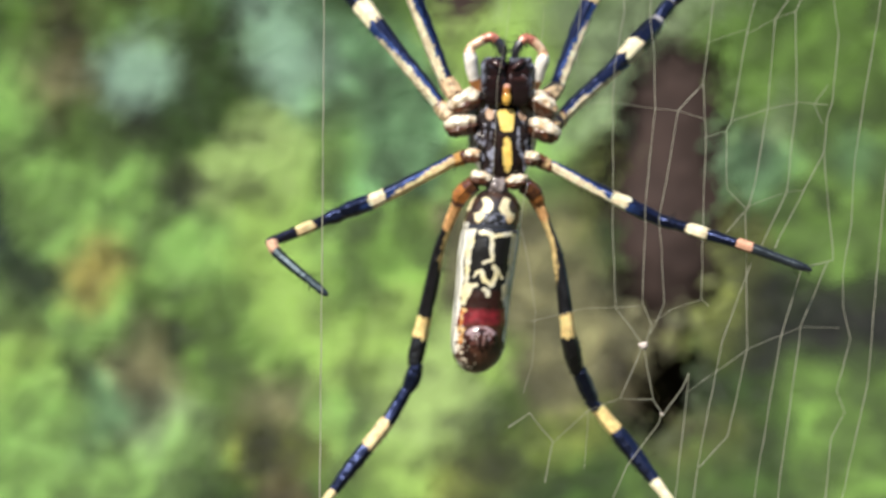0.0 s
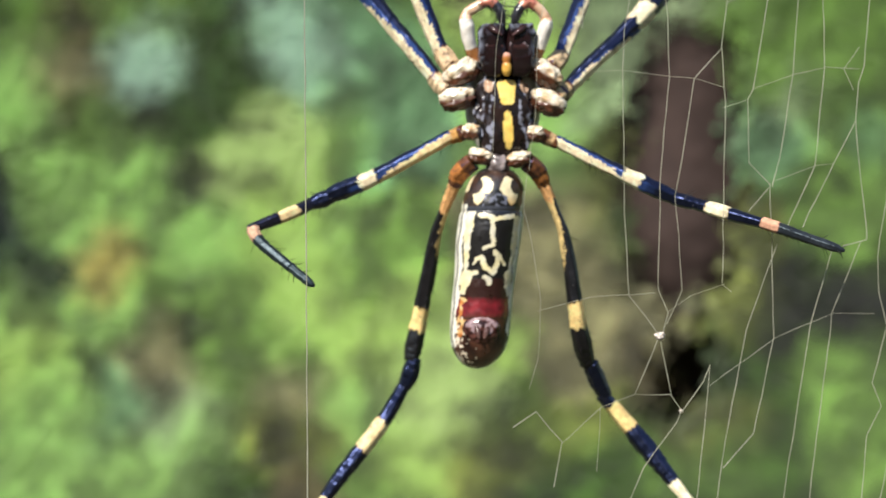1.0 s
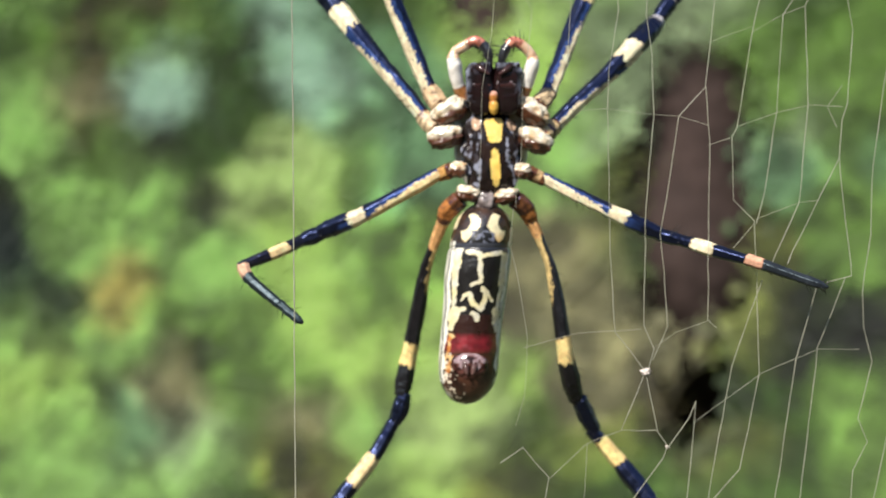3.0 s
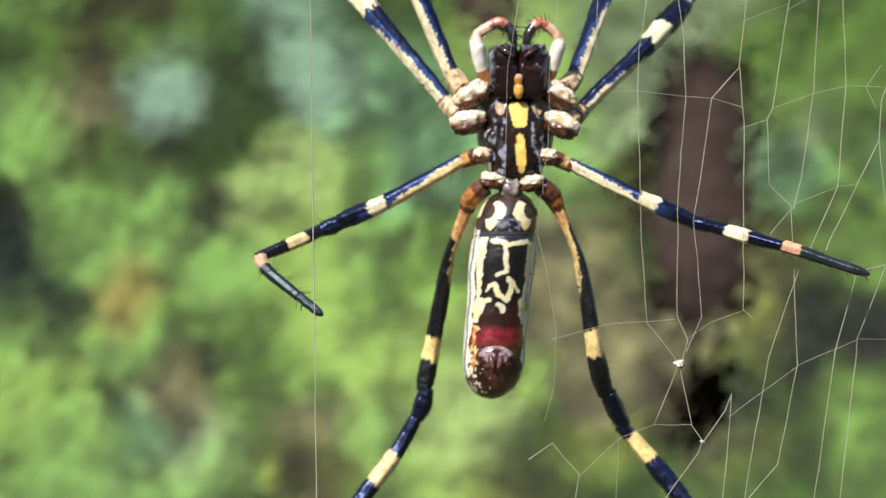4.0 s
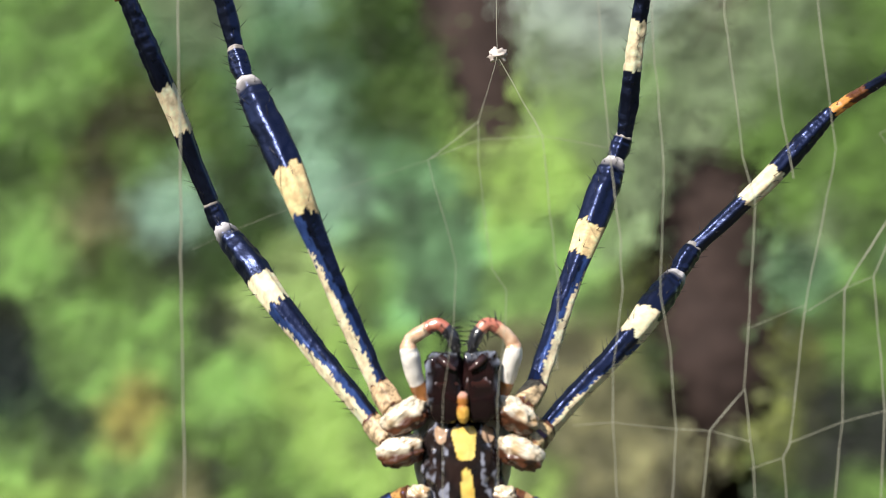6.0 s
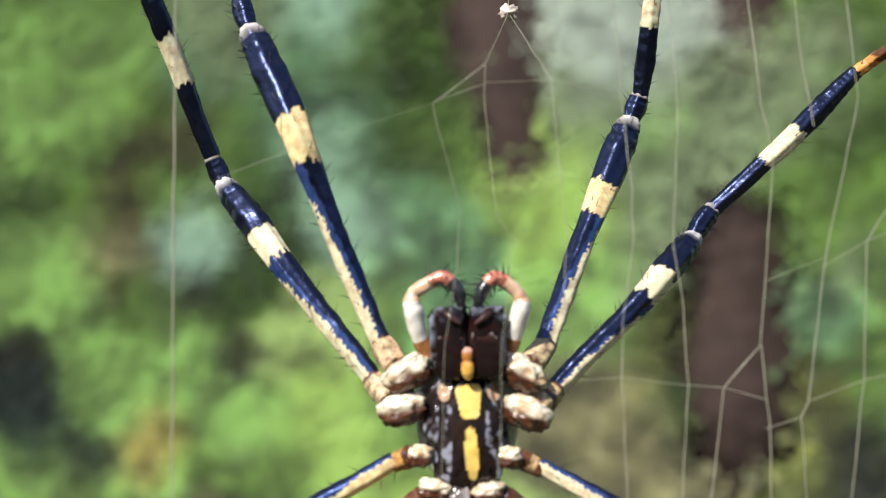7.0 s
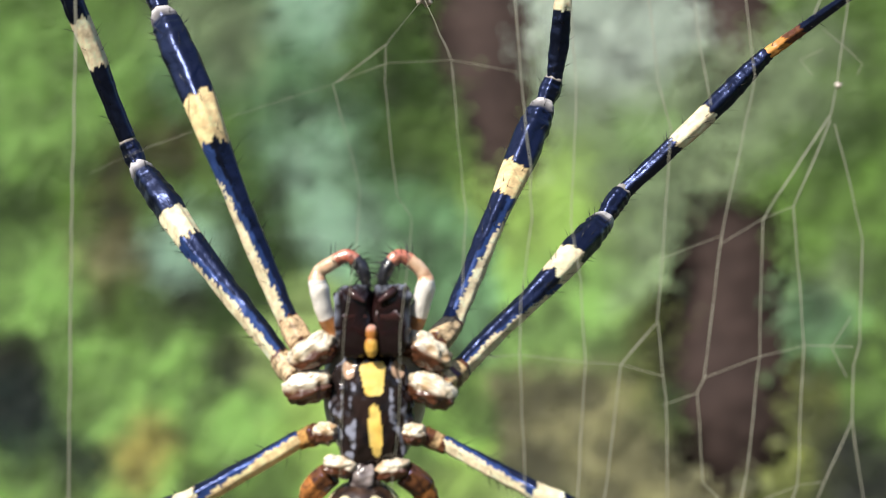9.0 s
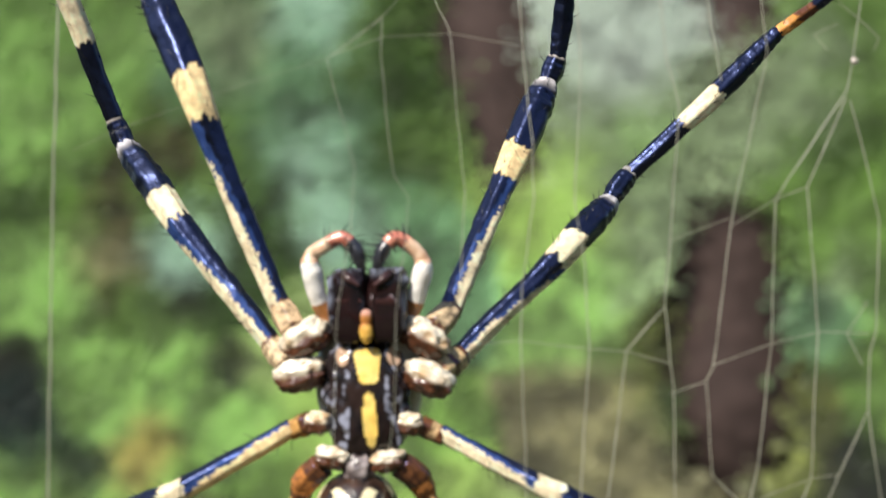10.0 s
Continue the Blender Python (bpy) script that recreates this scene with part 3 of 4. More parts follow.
def build_legs():
    # front pair
    build_leg((-3.1, 0.95, 0.55, -28), [
        ("trochanter", [(-3.7, 1.3, 1.0, 0.66), (-4.2, 1.8, 1.7, 0.68), (-4.6, 2.0, 2.4, 0.55)], [(0, 0.9, (0.7, 0.5, 0.3))], BROWN, None, None, 0),
        ("femur", [(-4.5, 2.0, 2.1, 0.55), (-5.8, 1.8, 5.2, 0.62), (-7.7, 1.3, 10.0, 0.66), (-8.8, 1.0, 13.0, 0.86), (-10.3, 2.1, 16.4, 0.97), (-11.5, 3.2, 18.8, 0.79), (-11.9, 3.5, 19.6, 0.46)],
         [(0.525, 0.655, TAN)], NAVY, ((-1, -0.25, -0.3), 0.48, PALE), (0.94, (0.72, 0.68, 0.68)), 70),
        ("patella", [(-11.85, 3.4, 19.5, 0.46), (-12.2, 3.8, 20.5, 0.61), (-12.5, 4.0, 21.5, 0.46)], [(0.86, 1.1, (0.4, 0.36, 0.33))], NAVY, None, None, 10),
        ("tibia", [(-12.45, 4.0, 21.4, 0.46), (-12.9, 3.9, 23.4, 0.55), (-13.6, 3.2, 26.5, 0.48), (-14.4, 2.0, 30.0, 0.44)], [(0.38, 0.6, TAN)], NAVY, None, None, 30),
        ("metatarsus", [(-14.35, 2.1, 29.8, 0.40), (-15.2, -0.5, 35.0, 0.26), (-15.8, -3.0, 40.0, 0.22)], [(0, 0.12, RUST)], NAVY, None, None, 20),
        ("tarsus", [(-15.75, -2.9, 39.8, 0.22), (-15.9, -3.4, 42.5, 0.13), (-16.0, -3.5, 43.6, 0.04)], [], NAVY, None, None, 10)], 1.0)
    build_leg((2.75, 0.95, 0.5, 35), [
        ("trochanter", [(3.2, 1.3, 1.0, 0.69), (3.7, 1.9, 1.6, 0.67), (4.1, 2.4, 2.1, 0.54)], [(0, 0.85, (0.7, 0.52, 0.32))], BROWN, None, None, 0),
        ("femur", [(3.95, 2.3, 1.9, 0.56), (5.0, 3.8, 4.6, 0.62), (6.3, 5.7, 7.9, 0.65), (7.4, 6.8, 10.5, 0.81), (8.4, 7.8, 12.9, 0.94), (9.2, 8.4, 14.7, 0.76), (9.45, 8.5, 15.35, 0.47)],
         [(0.56, 0.69, TAN)], NAVY, ((1, -0.1, -0.2), 0.5, PALE), (0.94, (0.72, 0.68, 0.68)), 70),
        ("patella", [(9.4, 8.5, 15.2, 0.50), (9.75, 8.6, 16.0, 0.63), (10.05, 8.5, 16.8, 0.47)], [(0.86, 1.1, (0.4, 0.36, 0.33))], NAVY, None, None, 10),
        ("tibia", [(10.0, 8.5, 16.6, 0.47), (10.3, 8.0, 18.6, 0.58), (10.6, 7.0, 21.5, 0.52), (11.2, 5.8, 25.2, 0.47)], [(0.44, 0.76, PALE)], NAVY, None, None, 30),
        ("metatarsus", [(11.15, 5.9, 25.0, 0.40), (11.9, 2.0, 30.5, 0.27), (12.4, -2.8, 36.5, 0.22)], [(0, 0.12, RUST)], NAVY, None, None, 20),
        ("tarsus", [(12.38, -2.7, 36.3, 0.22), (12.5, -3.4, 38.6, 0.13), (12.6, -3.5, 39.6, 0.04)], [], NAVY, None, None, 10)], 2.0)
    # second pair
    build_leg((-3.35, 0.95, -1.2, -14), [
        ("trochanter", [(-4.0, 1.3, -0.7, 0.63), (-4.6, 1.8, -0.1, 0.63), (-5.1, 2.0, 0.5, 0.52)], [(0, 0.9, (0.72, 0.54, 0.33))], BROWN, None, None, 0),
        ("femur", [(-5.0, 2.0, 0.4, 0.52), (-6.8, 2.4, 2.7, 0.59), (-9.0, 3.1, 5.4, 0.63), (-10.4, 3.6, 7.2, 0.75), (-11.8, 4.8, 9.1, 0.82), (-13.3, 6.1, 10.9, 0.68), (-13.8, 6.5, 11.5, 0.46)],
         [(0.55, 0.68, PALE)], NAVY, ((-0.7, -0.25, -0.7), 0.48, PALE), (0.93, (0.72, 0.69, 0.72)), 70),
        ("patella", [(-13.75, 6.5, 11.4, 0.48), (-14.1, 6.6, 12.2, 0.57), (-14.45, 6.5, 13.1, 0.43)], [(0.85, 1.1, (0.4, 0.36, 0.33))], NAVY, None, None, 10),
        ("tibia", [(-14.4, 6.5, 13.0, 0.46), (-15.3, 5.9, 15.4, 0.50), (-16.15, 5.0, 18.1, 0.57), (-17.1, 3.8, 20.8, 0.59), (-18.4, 2.9, 24.3, 0.48)], [(0.34, 0.57, PALE)], NAVY, None, None, 40),
        ("metatarsus", [(-18.65, 2.9, 24.2, 0.41), (-20.5, 0.2, 29.0, 0.27), (-22.0, -2.8, 33.2, 0.23)], [(0, 0.14, RUST)], NAVY, None, None, 20),
        ("tarsus", [(-21.95, -2.7, 33.0, 0.23), (-22.6, -3.4, 35.0, 0.14), (-22.9, -3.5, 35.9, 0.05)], [], NAVY, None, None, 10)], 3.0)
    build_leg((2.95, 0.95, -1.45, 20), [
        ("trochanter", [(3.4, 1.2, -1.15, 0.70), (4.0, 1.9, -0.7, 0.67), (4.5, 2.4, -0.2, 0.55)], [(0, 0.32, (0.66, 0.48, 0.26)), (0.5, 0.85, (0.66, 0.48, 0.26))], BROWN, None, None, 0),
        ("femur", [(4.4, 2.4, -0.3, 0.53), (6.2, 3.0, 1.5, 0.55), (8.2, 3.7, 3.4, 0.58), (9.7, 4.3, 4.9, 0.70), (11.2, 5.7, 6.6, 0.79), (12.3, 6.8, 7.8, 0.67), (12.7, 7.0, 8.3, 0.46)],
         [(0.55, 0.7, PALE)], NAVY, ((0.6, -0.15, -0.8), 0.5, PALE), (0.94, (0.55, 0.53, 0.55)), 70),
        ("patella", [(12.6, 7.0, 8.2, 0.48), (13.2, 7.3, 9.1, 0.60), (13.85, 7.5, 9.9, 0.46)], [(0.88, 1.1, (0.35, 0.33, 0.32))], NAVY, None, None, 10),
        ("tibia", [(13.8, 7.5, 9.8, 0.46), (15.6, 7.2, 11.4, 0.50), (17.6, 6.8, 13.2, 0.55), (19.8, 7.2, 15.3, 0.60), (22.1, 7.5, 17.6, 0.43)], [(0.34, 0.56, PALE)], NAVY, None, None, 40),
        ("metatarsus", [(22.0, 7.5, 17.5, 0.38), (23.4, 6.9, 18.4, 0.36), (26.1, 3.0, 19.8, 0.26), (29.5, -1.6, 21.2, 0.19)], [(0, 0.12, (0.78, 0.36, 0.1)), (0.12, 0.22, BROWN)], NAVY, None, None, 30),
        ("tarsus", [(29.4, -1.5, 21.1, 0.20), (31.0, -3.2, 21.7, 0.14), (31.8, -3.5, 22.0, 0.05)], [], NAVY, None, None, 10)], 4.0)
    # third pair
    small = (0.62, 0.6, 0.55)
    build_leg((-2.45, 0.6, -3.55, 0), [
        ("trochanter", [(-2.9, 0.9, -3.55, 0.55), (-3.4, 1.2, -3.75, 0.52), (-3.9, 1.25, -3.95, 0.46)], [(0.2, 1.1, (0.55, 0.3, 0.1))], BROWN, None, None, 0),
        ("femur", [(-3.80, 1.2, -3.80, 0.46), (-6.50, 1.3, -5.30, 0.50), (-9.00, 1.2, -6.65, 0.52), (-9.90, 1.2, -7.10, 0.57), (-11.30, 1.7, -7.60, 0.62), (-12.30, 2.0, -8.00, 0.50)],
         [(0.62, 0.74, PALE)], NAVY, ((0.15, -0.45, -0.85), 0.66, TAN), None, 40),
        ("patella", [(-12.2, 2.0, -8.05, 0.48), (-12.9, 2.1, -8.3, 0.55), (-13.6, 2.0, -8.6, 0.43)], [], NAVY, None, None, 12),
        ("tibia", [(-13.5, 2.0, -8.55, 0.41), (-15.2, 0.9, -9.4, 0.43), (-17.5, 0.0, -10.35, 0.34)], [(0.28, 0.58, TAN)], BLACK, None, None, 24),
        ("metatarsus", [(-17.45, 0.0, -10.30, 0.43), (-17.30, -0.4, -10.70, 0.43), (-16.70, -1.1, -11.40, 0.38), (-14.60, -2.3, -13.00, 0.31)], [(0.04, 0.27, (0.66, 0.4, 0.27))], (0.02, 0.03, 0.035), None, None, 16),
        ("tarsus", [(-14.70, -2.2, -12.90, 0.30), (-13.40, -2.9, -13.90, 0.29), (-12.95, -3.1, -14.20, 0.11)], [], (0.02, 0.03, 0.035), None, None, 10)], 5.0, small)
    build_leg((2.05, 0.6, -3.65, 0), [
        ("trochanter", [(2.5, 0.9, -3.7, 0.51), (3.1, 1.0, -4.0, 0.48), (3.7, 1.0, -4.3, 0.44)], [(0.35, 0.7, (0.62, 0.42, 0.22))], BROWN, None, None, 0),
        ("femur", [(3.55, 1.0, -4.10, 0.42), (6.00, 0.3, -5.40, 0.46), (8.20, -0.4, -6.50, 0.48), (9.20, -0.6, -7.00, 0.55), (10.60, -0.5, -7.65, 0.55), (11.60, -0.5, -8.05, 0.46)],
         [(0.58, 0.72, PALE)], NAVY, ((-0.1, -0.6, -0.8), 0.66, PALE), None, 40),
        ("patella", [(11.5, -0.5, -8.1, 0.44), (12.2, -0.8, -8.3, 0.48), (12.9, -1.0, -8.5, 0.40)], [], NAVY, None, None, 12),
        ("tibia", [(12.8, -1.0, -8.45, 0.37), (14.4, -2.5, -9.05, 0.46), (15.6, -3.3, -9.45, 0.40), (16.9, -4.0, -9.85, 0.31)], [(0.22, 0.54, PALE)], NAVY, None, None, 24),
        ("metatarsus", [(16.80, -4.0, -9.80, 0.40), (17.70, -4.8, -10.15, 0.38), (19.60, -5.7, -10.90, 0.31)], [(0, 0.36, (0.66, 0.36, 0.24))], (0.02, 0.024, 0.03), None, None, 16),
        ("tarsus", [(19.50, -5.7, -10.85, 0.31), (20.80, -6.3, -11.35, 0.29), (21.50, -6.5, -11.60, 0.09)], [], (0.02, 0.024, 0.03), None, None, 12)], 6.0, small)
    # hind pair
    hind = (0.85, 0.62, 0.55)
    build_leg((-1.75, 0.75, -5.25, 12), [
        ("trochanter", [(-2.3, 1.1, -5.6, 0.62), (-3.1, 1.5, -6.3, 0.67), (-3.5, 2.0, -7.2, 0.47)], [(0.3, 0.8, RUST)], BROWN, None, None, 0),
        ("femur", [(-3.45, 1.9, -7.0, 0.45), (-4.2, 3.0, -8.9, 0.34), (-4.8, 4.0, -10.7, 0.40), (-5.3, 5.0, -13.5, 0.52), (-5.9, 5.8, -16.6, 0.56), (-6.3, 5.9, -18.6, 0.65), (-6.55, 5.8, -20.0, 0.52)],
         [(0.0, 0.17, (0.66, 0.36, 0.15)), (0.71, 0.84, GOLD)], BLACK, ((1, -0.45, 0), 0.44, OLIVE), None, 40),
        ("patella", [(-6.33, 5.8, -19.80, 0.52), (-6.63, 5.8, -21.00, 0.63), (-7.03, 5.8, -22.00, 0.47)], [], NAVY, None, None, 12),
        ("tibia", [(-7.1, 5.8, -21.9, 0.47), (-8.2, 5.5, -23.9, 0.54), (-9.3, 5.0, -25.4, 0.58), (-11.3, 4.3, -27.9, 0.56), (-12.7, 4.0, -29.8, 0.43)], [(0.3, 0.56, TAN)], NAVY, None, None, 30),
        ("metatarsus", [(-12.6, 4.0, -29.7, 0.38), (-15.4, 1.0, -33.4, 0.27), (-18.0, -2.6, -37.0, 0.22)], [(0, 0.16, TAN)], NAVY, None, None, 16),
        ("tarsus", [(-17.9, -2.5, -36.9, 0.22), (-19.2, -3.3, -38.6, 0.13), (-19.7, -3.5, -39.2, 0.04)], [], NAVY, None, None, 10)], 7.0, hind, True)
    build_leg((0.95, 0.75, -5.4, -12), [
        ("trochanter", [(1.5, 1.1, -5.6, 0.62), (2.3, 1.5, -6.2, 0.67), (2.85, 2.0, -7.2, 0.47)], [(0.55, 0.95, RUST)], BROWN, None, None, 0),
        ("femur", [(2.75, 1.9, -7.0, 0.43), (3.6, 2.0, -8.9, 0.31), (4.25, 2.0, -10.7, 0.38), (4.8, 2.1, -13.5, 0.49), (5.2, 2.2, -16.3, 0.54), (5.7, 3.0, -18.4, 0.65), (6.3, 4.0, -20.1, 0.52)],
         [(0.0, 0.1, (0.66, 0.36, 0.15)), (0.625, 0.755, GOLD)], BLACK, ((-1, -0.45, 0), 0.44, OLIVE), None, 40),
        ("patella", [(6.40, 3.9, -19.90, 0.54), (7.00, 4.5, -21.20, 0.63), (7.70, 5.0, -22.40, 0.49)], [], NAVY, None, None, 12),
        ("tibia", [(7.4, 5.0, -22.3, 0.49), (8.9, 5.2, -24.0, 0.56), (10.7, 4.7, -26.2, 0.65), (12.6, 3.7, -28.6, 0.47)], [(0.12, 0.4, GOLD)], NAVY, None, None, 30),
        ("metatarsus", [(12.5, 3.7, -28.5, 0.45), (15.0, 1.0, -31.8, 0.29), (17.6, -2.6, -35.2, 0.22)], [(0, 0.24, PALE)], NAVY, None, None, 16),
        ("tarsus", [(17.5, -2.5, -35.1, 0.22), (18.8, -3.3, -36.8, 0.13), (19.3, -3.5, -37.4, 0.04)], [], NAVY, None, None, 10)], 8.0, hind, True)


def near(p, a, b):
    """Distance from p to the line a-b in the plane."""
    ax, az, bx, bz = *a, *b
    dx, dz = bx - ax, bz - az
    k = max(0.0, min(1.0, ((p[0] - ax) * dx + (p[1] - az) * dz) / (dx * dx + dz * dz + 1e-9)))
    return math.hypot(p[0] - ax - dx * k, p[1] - az - dz * k)


# the belly's drawing: strokes (x, z, x, z, half width), in shares of the half width across and mm along
STROKES = [(-0.69, -9.3, -0.69, -10.4, 0.3), (-0.69, -10.4, -0.68, -11.6, 0.24), (-0.68, -11.6, -0.68, -13.0, 0.14), (0.77, -9.6, 0.77, -11.6, 0.22),
           (0.77, -11.6, 0.76, -13.2, 0.15), (-0.4, -9.32, 0.1, -9.6, 0.16), (0.1, -9.6, 0.62, -9.42, 0.16), (0.0, -9.6, 0.06, -10.6, 0.15), (0.06, -10.6, 0.12, -11.4, 0.13),
           (0.12, -11.4, -0.14, -11.6, 0.14)]
SQUIGGLES = [(-0.43, -12.7, -0.34, -12.35, 0.08), (-0.34, -12.35, -0.2, -12.25, 0.15), (-0.2, -12.25, -0.06, -12.95, 0.19), (-0.06, -12.95, 0.16, -13.2, 0.15),
             (0.2, -11.83, 0.36, -12.2, 0.16), (0.36, -12.2, 0.55, -12.75, 0.09), (0.33, -12.3, 0.22, -13.3, 0.18), (-0.06, -13.55, 0.08, -13.75, 0.12), (0.08, -13.75, 0.12, -14.05, 0.17),
             (-0.62, -13.5, -0.66, -13.95, 0.4), (-0.62, -13.35, -0.34, -13.3, 0.16), (-0.68, -14.0, -0.7, -14.7, 0.2), (0.7, -13.45, 0.76, -14.2, 0.27), (0.76, -14.2, 0.8, -14.9, 0.16)]
HALF = 2.15


def belly_paint():
    def paint(u, z, p, front):
        shiver = 0.07 * wobble(p, 2.2, 5) + 0.03 * wobble(p, 6, 9)
        c = BLACK
        q = (u * HALF + shiver, z + shiver)
        edge = abs(u)
        if not front:
            return blend((0.5, 0.47, 0.2), (0.2, 0.24, 0.2), 0.5 + 1.2 * wobble(p, 0.9, 2))
        if z > -9.1:
            c = blend((0.07, 0.035, 0.02), BLACK, 0.5 + wobble(p, 2, 1))
            for s in (-1, 1):
                d = math.hypot((u * HALF - s * 0.92) / 0.68, (z + 7.7) / 1.02) + shiver
                notch = math.hypot((u * HALF - s * 1.5) / 0.48, (z + 7.35) / 0.55)
                if d < 1 and notch > 0.95:
                    c = blend(IVORY, (0.8, 0.44, 0.12), (-z - 7.9) * (1.0 if s > 0 else 0.25))
            if abs(u) < 0.08 + 0.42 * min(1, max(0, (-z - 7.5) / 1.1)) and z < -7.5:
                c = BLACK
            # bluish shine on the ridge and grey highlights above it, painted in
            if z < -8.75:
                c = (0.06, 0.065, 0.085)
            if abs(u) < 0.4 and -8.7 < z < -7.9 and wobble(p, 3.4, 17) > 0.16:
                c = (0.17, 0.18, 0.24)
            if abs(u) > 0.9 and wobble(p, 1.2, 7) > -0.1:
                c = IVORY
        elif z > -15.0:
            hit = any(near(q, (a * HALF, b), (d * HALF, e)) < w for a, b, d, e, w in STROKES)
            hit = hit or any(near(q, (a * HALF, b), (d * HALF, e)) < w for a, b, d, e, w in SQUIGGLES)
            if hit:
                c = blend((0.82, 0.72, 0.4), (0.78, 0.74, 0.6), 0.5 + wobble(p, 1.5, 3))
            elif z < -13.7:
                c = (0.035, 0.012, 0.01)
        elif z > -16.4:
            red = 0.5 + wobble(p, 2.5, 4)
            c = blend((0.12, 0.01, 0.015), (0.25, 0.02, 0.03), red)
            c = blend((0.035, 0.012, 0.01), c, (-15.0 - z + shiver * 3) * 2.2)
            c = blend(c, (0.1, 0.03, 0.02), (-16.05 - z + shiver * 2) * 2.5)
        else:
            c = blend((0.02, 0.009, 0.007), (0.09, 0.035, 0.02), 0.5 + 1.4 * wobble(p, 1.6, 8))
            if u < 0.15 and (wobble(p, 2.6, 11) > 0.3 or (edge > 0.45 and wobble(p, 4.2, 15) > 0.3)):
                c = (0.85, 0.74, 0.58)
        if -17.8 < z < -15.0 and -0.76 + shiver * 2 < u < -0.62 + shiver * 2:
            c = blend((0.78, 0.55, 0.26), (0.55, 0.2, 0.05), 0.5 + 1.5 * wobble(p, 2.4, 13))
        # pale wavy borders on the flanks
        if z < -8.6 and edge > (0.81 if u < 0 else 0.85) + 0.03 * math.sin(z * 2.6) + shiver * 0.5:
            c = (0.95, 0.92, 0.8) if z > -17.5 or wobble(p, 1.8, 6) > 0.05 else c
            line = (0.925 if u < 0 else 0.95) + 0.02 * math.sin(z * 2.1 + 1)
            if abs(edge - line) < 0.018:
                c = (0.02, 0.018, 0.02)
        return c
    return paint


def build_body():
    # abdomen: rows of height, middle, half width
    rows = [(-5.9, -0.6, 0.5), (-6.2, -0.6, 1.2), (-6.7, -0.62, 1.72), (-7.4, -0.65, 2.02), (-8.4, -0.77, 2.18), (-9.05, -0.86, 2.18), (-9.6, -0.93, 2.27),
            (-11.0, -1.1, 2.28), (-13.0, -1.29, 2.18), (-15.0, -1.48, 2.14), (-16.6, -1.63, 2.15), (-18.0, -1.7, 2.06), (-18.9, -1.74, 1.8), (-19.6, -1.82, 1.28),
            (-20.0, -1.86, 0.7), (-20.16, -1.88, 0.04)]
    fine, _ = spline([(0, 0, z, cx, r) for z, cx, r in rows], 0.06)
    paint = belly_paint()
    sides = 190
    verts, faces, colours = [], [], []
    for i, (_, _, z, cx, r) in enumerate(fine):
        r = max(r, 0.02)
        for k in range(sides):
            a = 2 * math.pi * k / sides
            u, w = math.cos(a), math.sin(a)
            ridge = 0.03 * math.exp(-((z + 9.05) / 0.09) ** 2)
            p = Vector((cx + u * r, 1.75 + w * r * 1.08, z))
            swell = 1 + 0.012 * wobble(p, 0.9, 2) + 0.006 * wobble(p, 3.5, 1) - ridge
            p = Vector((cx + u * r * swell, 1.75 + w * r * 1.08 * swell, z))
            verts.append(p * MM)
            colours.append(paint(u, z, p, w < 0.35))
            if i:
                b = (i - 1) * sides
                faces.append((b + (k + 1) % sides, b + k, b + sides + k, b + sides + (k + 1) % sides))
    part("abdomen", mesh_of("abdomen", verts, faces, CUTICLE, colours), SPIDER, "black abdomen with cream lines and a dark red band")

    def knob(u, p):
        c = blend((0.03, 0.012, 0.01), (0.15, 0.06, 0.05), 0.5 + 1.8 * wobble(p, 3.0, 3))
        r = math.hypot(u.x, u.z)
        # lavender highlights painted as an arch and two spots
        arch = u.z > 0.1 and 0.62 < r + 0.12 * wobble(p, 2.2, 5) < 0.86
        spot = math.hypot((abs(u.x) - 0.36) / 0.24, (u.z - 0.12) / 0.34) + 0.5 * wobble(p, 2.8, 14) < 0.9
        if arch or spot:
            c = blend(c, (0.42, 0.31, 0.33), 0.75 + wobble(p, 4.0, 6))
        return c
    v, f, c = lump((-1.62, 0.0, -17.2), (1.3, 0.85, 1.15), (0, 0, 0), knob, 1.0, 40, 56, 0.05, 3)
    spin = part("spinneret_knob", mesh_of("spinneret_knob", v, f, SHELL, c), SPIDER, "purplish brown spinneret knob")
    for s in (-1, 1):
        v, f, c = tube([(-1.6 + s * 0.32, -0.55, -17.1, 0.3), (-1.62 + s * 0.27, -0.85, -17.5, 0.2), (-1.64 + s * 0.16, -0.95, -17.85, 0.07)], 14, 0.08,
                       lambda q, nrm, p: blend((0.06, 0.025, 0.022), (0.16, 0.09, 0.08), q), 0.06, s)
        part("spinneret", mesh_of("spinneret", v, f, SHELL, c), spin)
    v, f, c = lump((-0.5, 1.0, -5.85), (0.8, 0.7, 0.85), (0, 0, 0), lambda u, p: blend((0.07, 0.05, 0.05), (0.32, 0.27, 0.26), 0.4 + 1.5 * wobble(p, 2.6, 1)), 0.9, 30, 40, 0.2)
    part("pedicel", mesh_of("pedicel", v, f, CUTICLE, c), SPIDER)
    v, f, c = lump((-0.1, 2.6, -1.2), (2.7, 1.5, 4.2), (0, 0, 0), lambda u, p: blend((0.3, 0.27, 0.22), (0.9, 0.88, 0.8), 0.6 + wobble(p, 0.8, 1) + 0.4 * u.y), 0.95, 40, 56, 0.03)
    part("carapace", mesh_of("carapace", v, f, CUTICLE, c), SPIDER, "dark carapace with silvery hair")

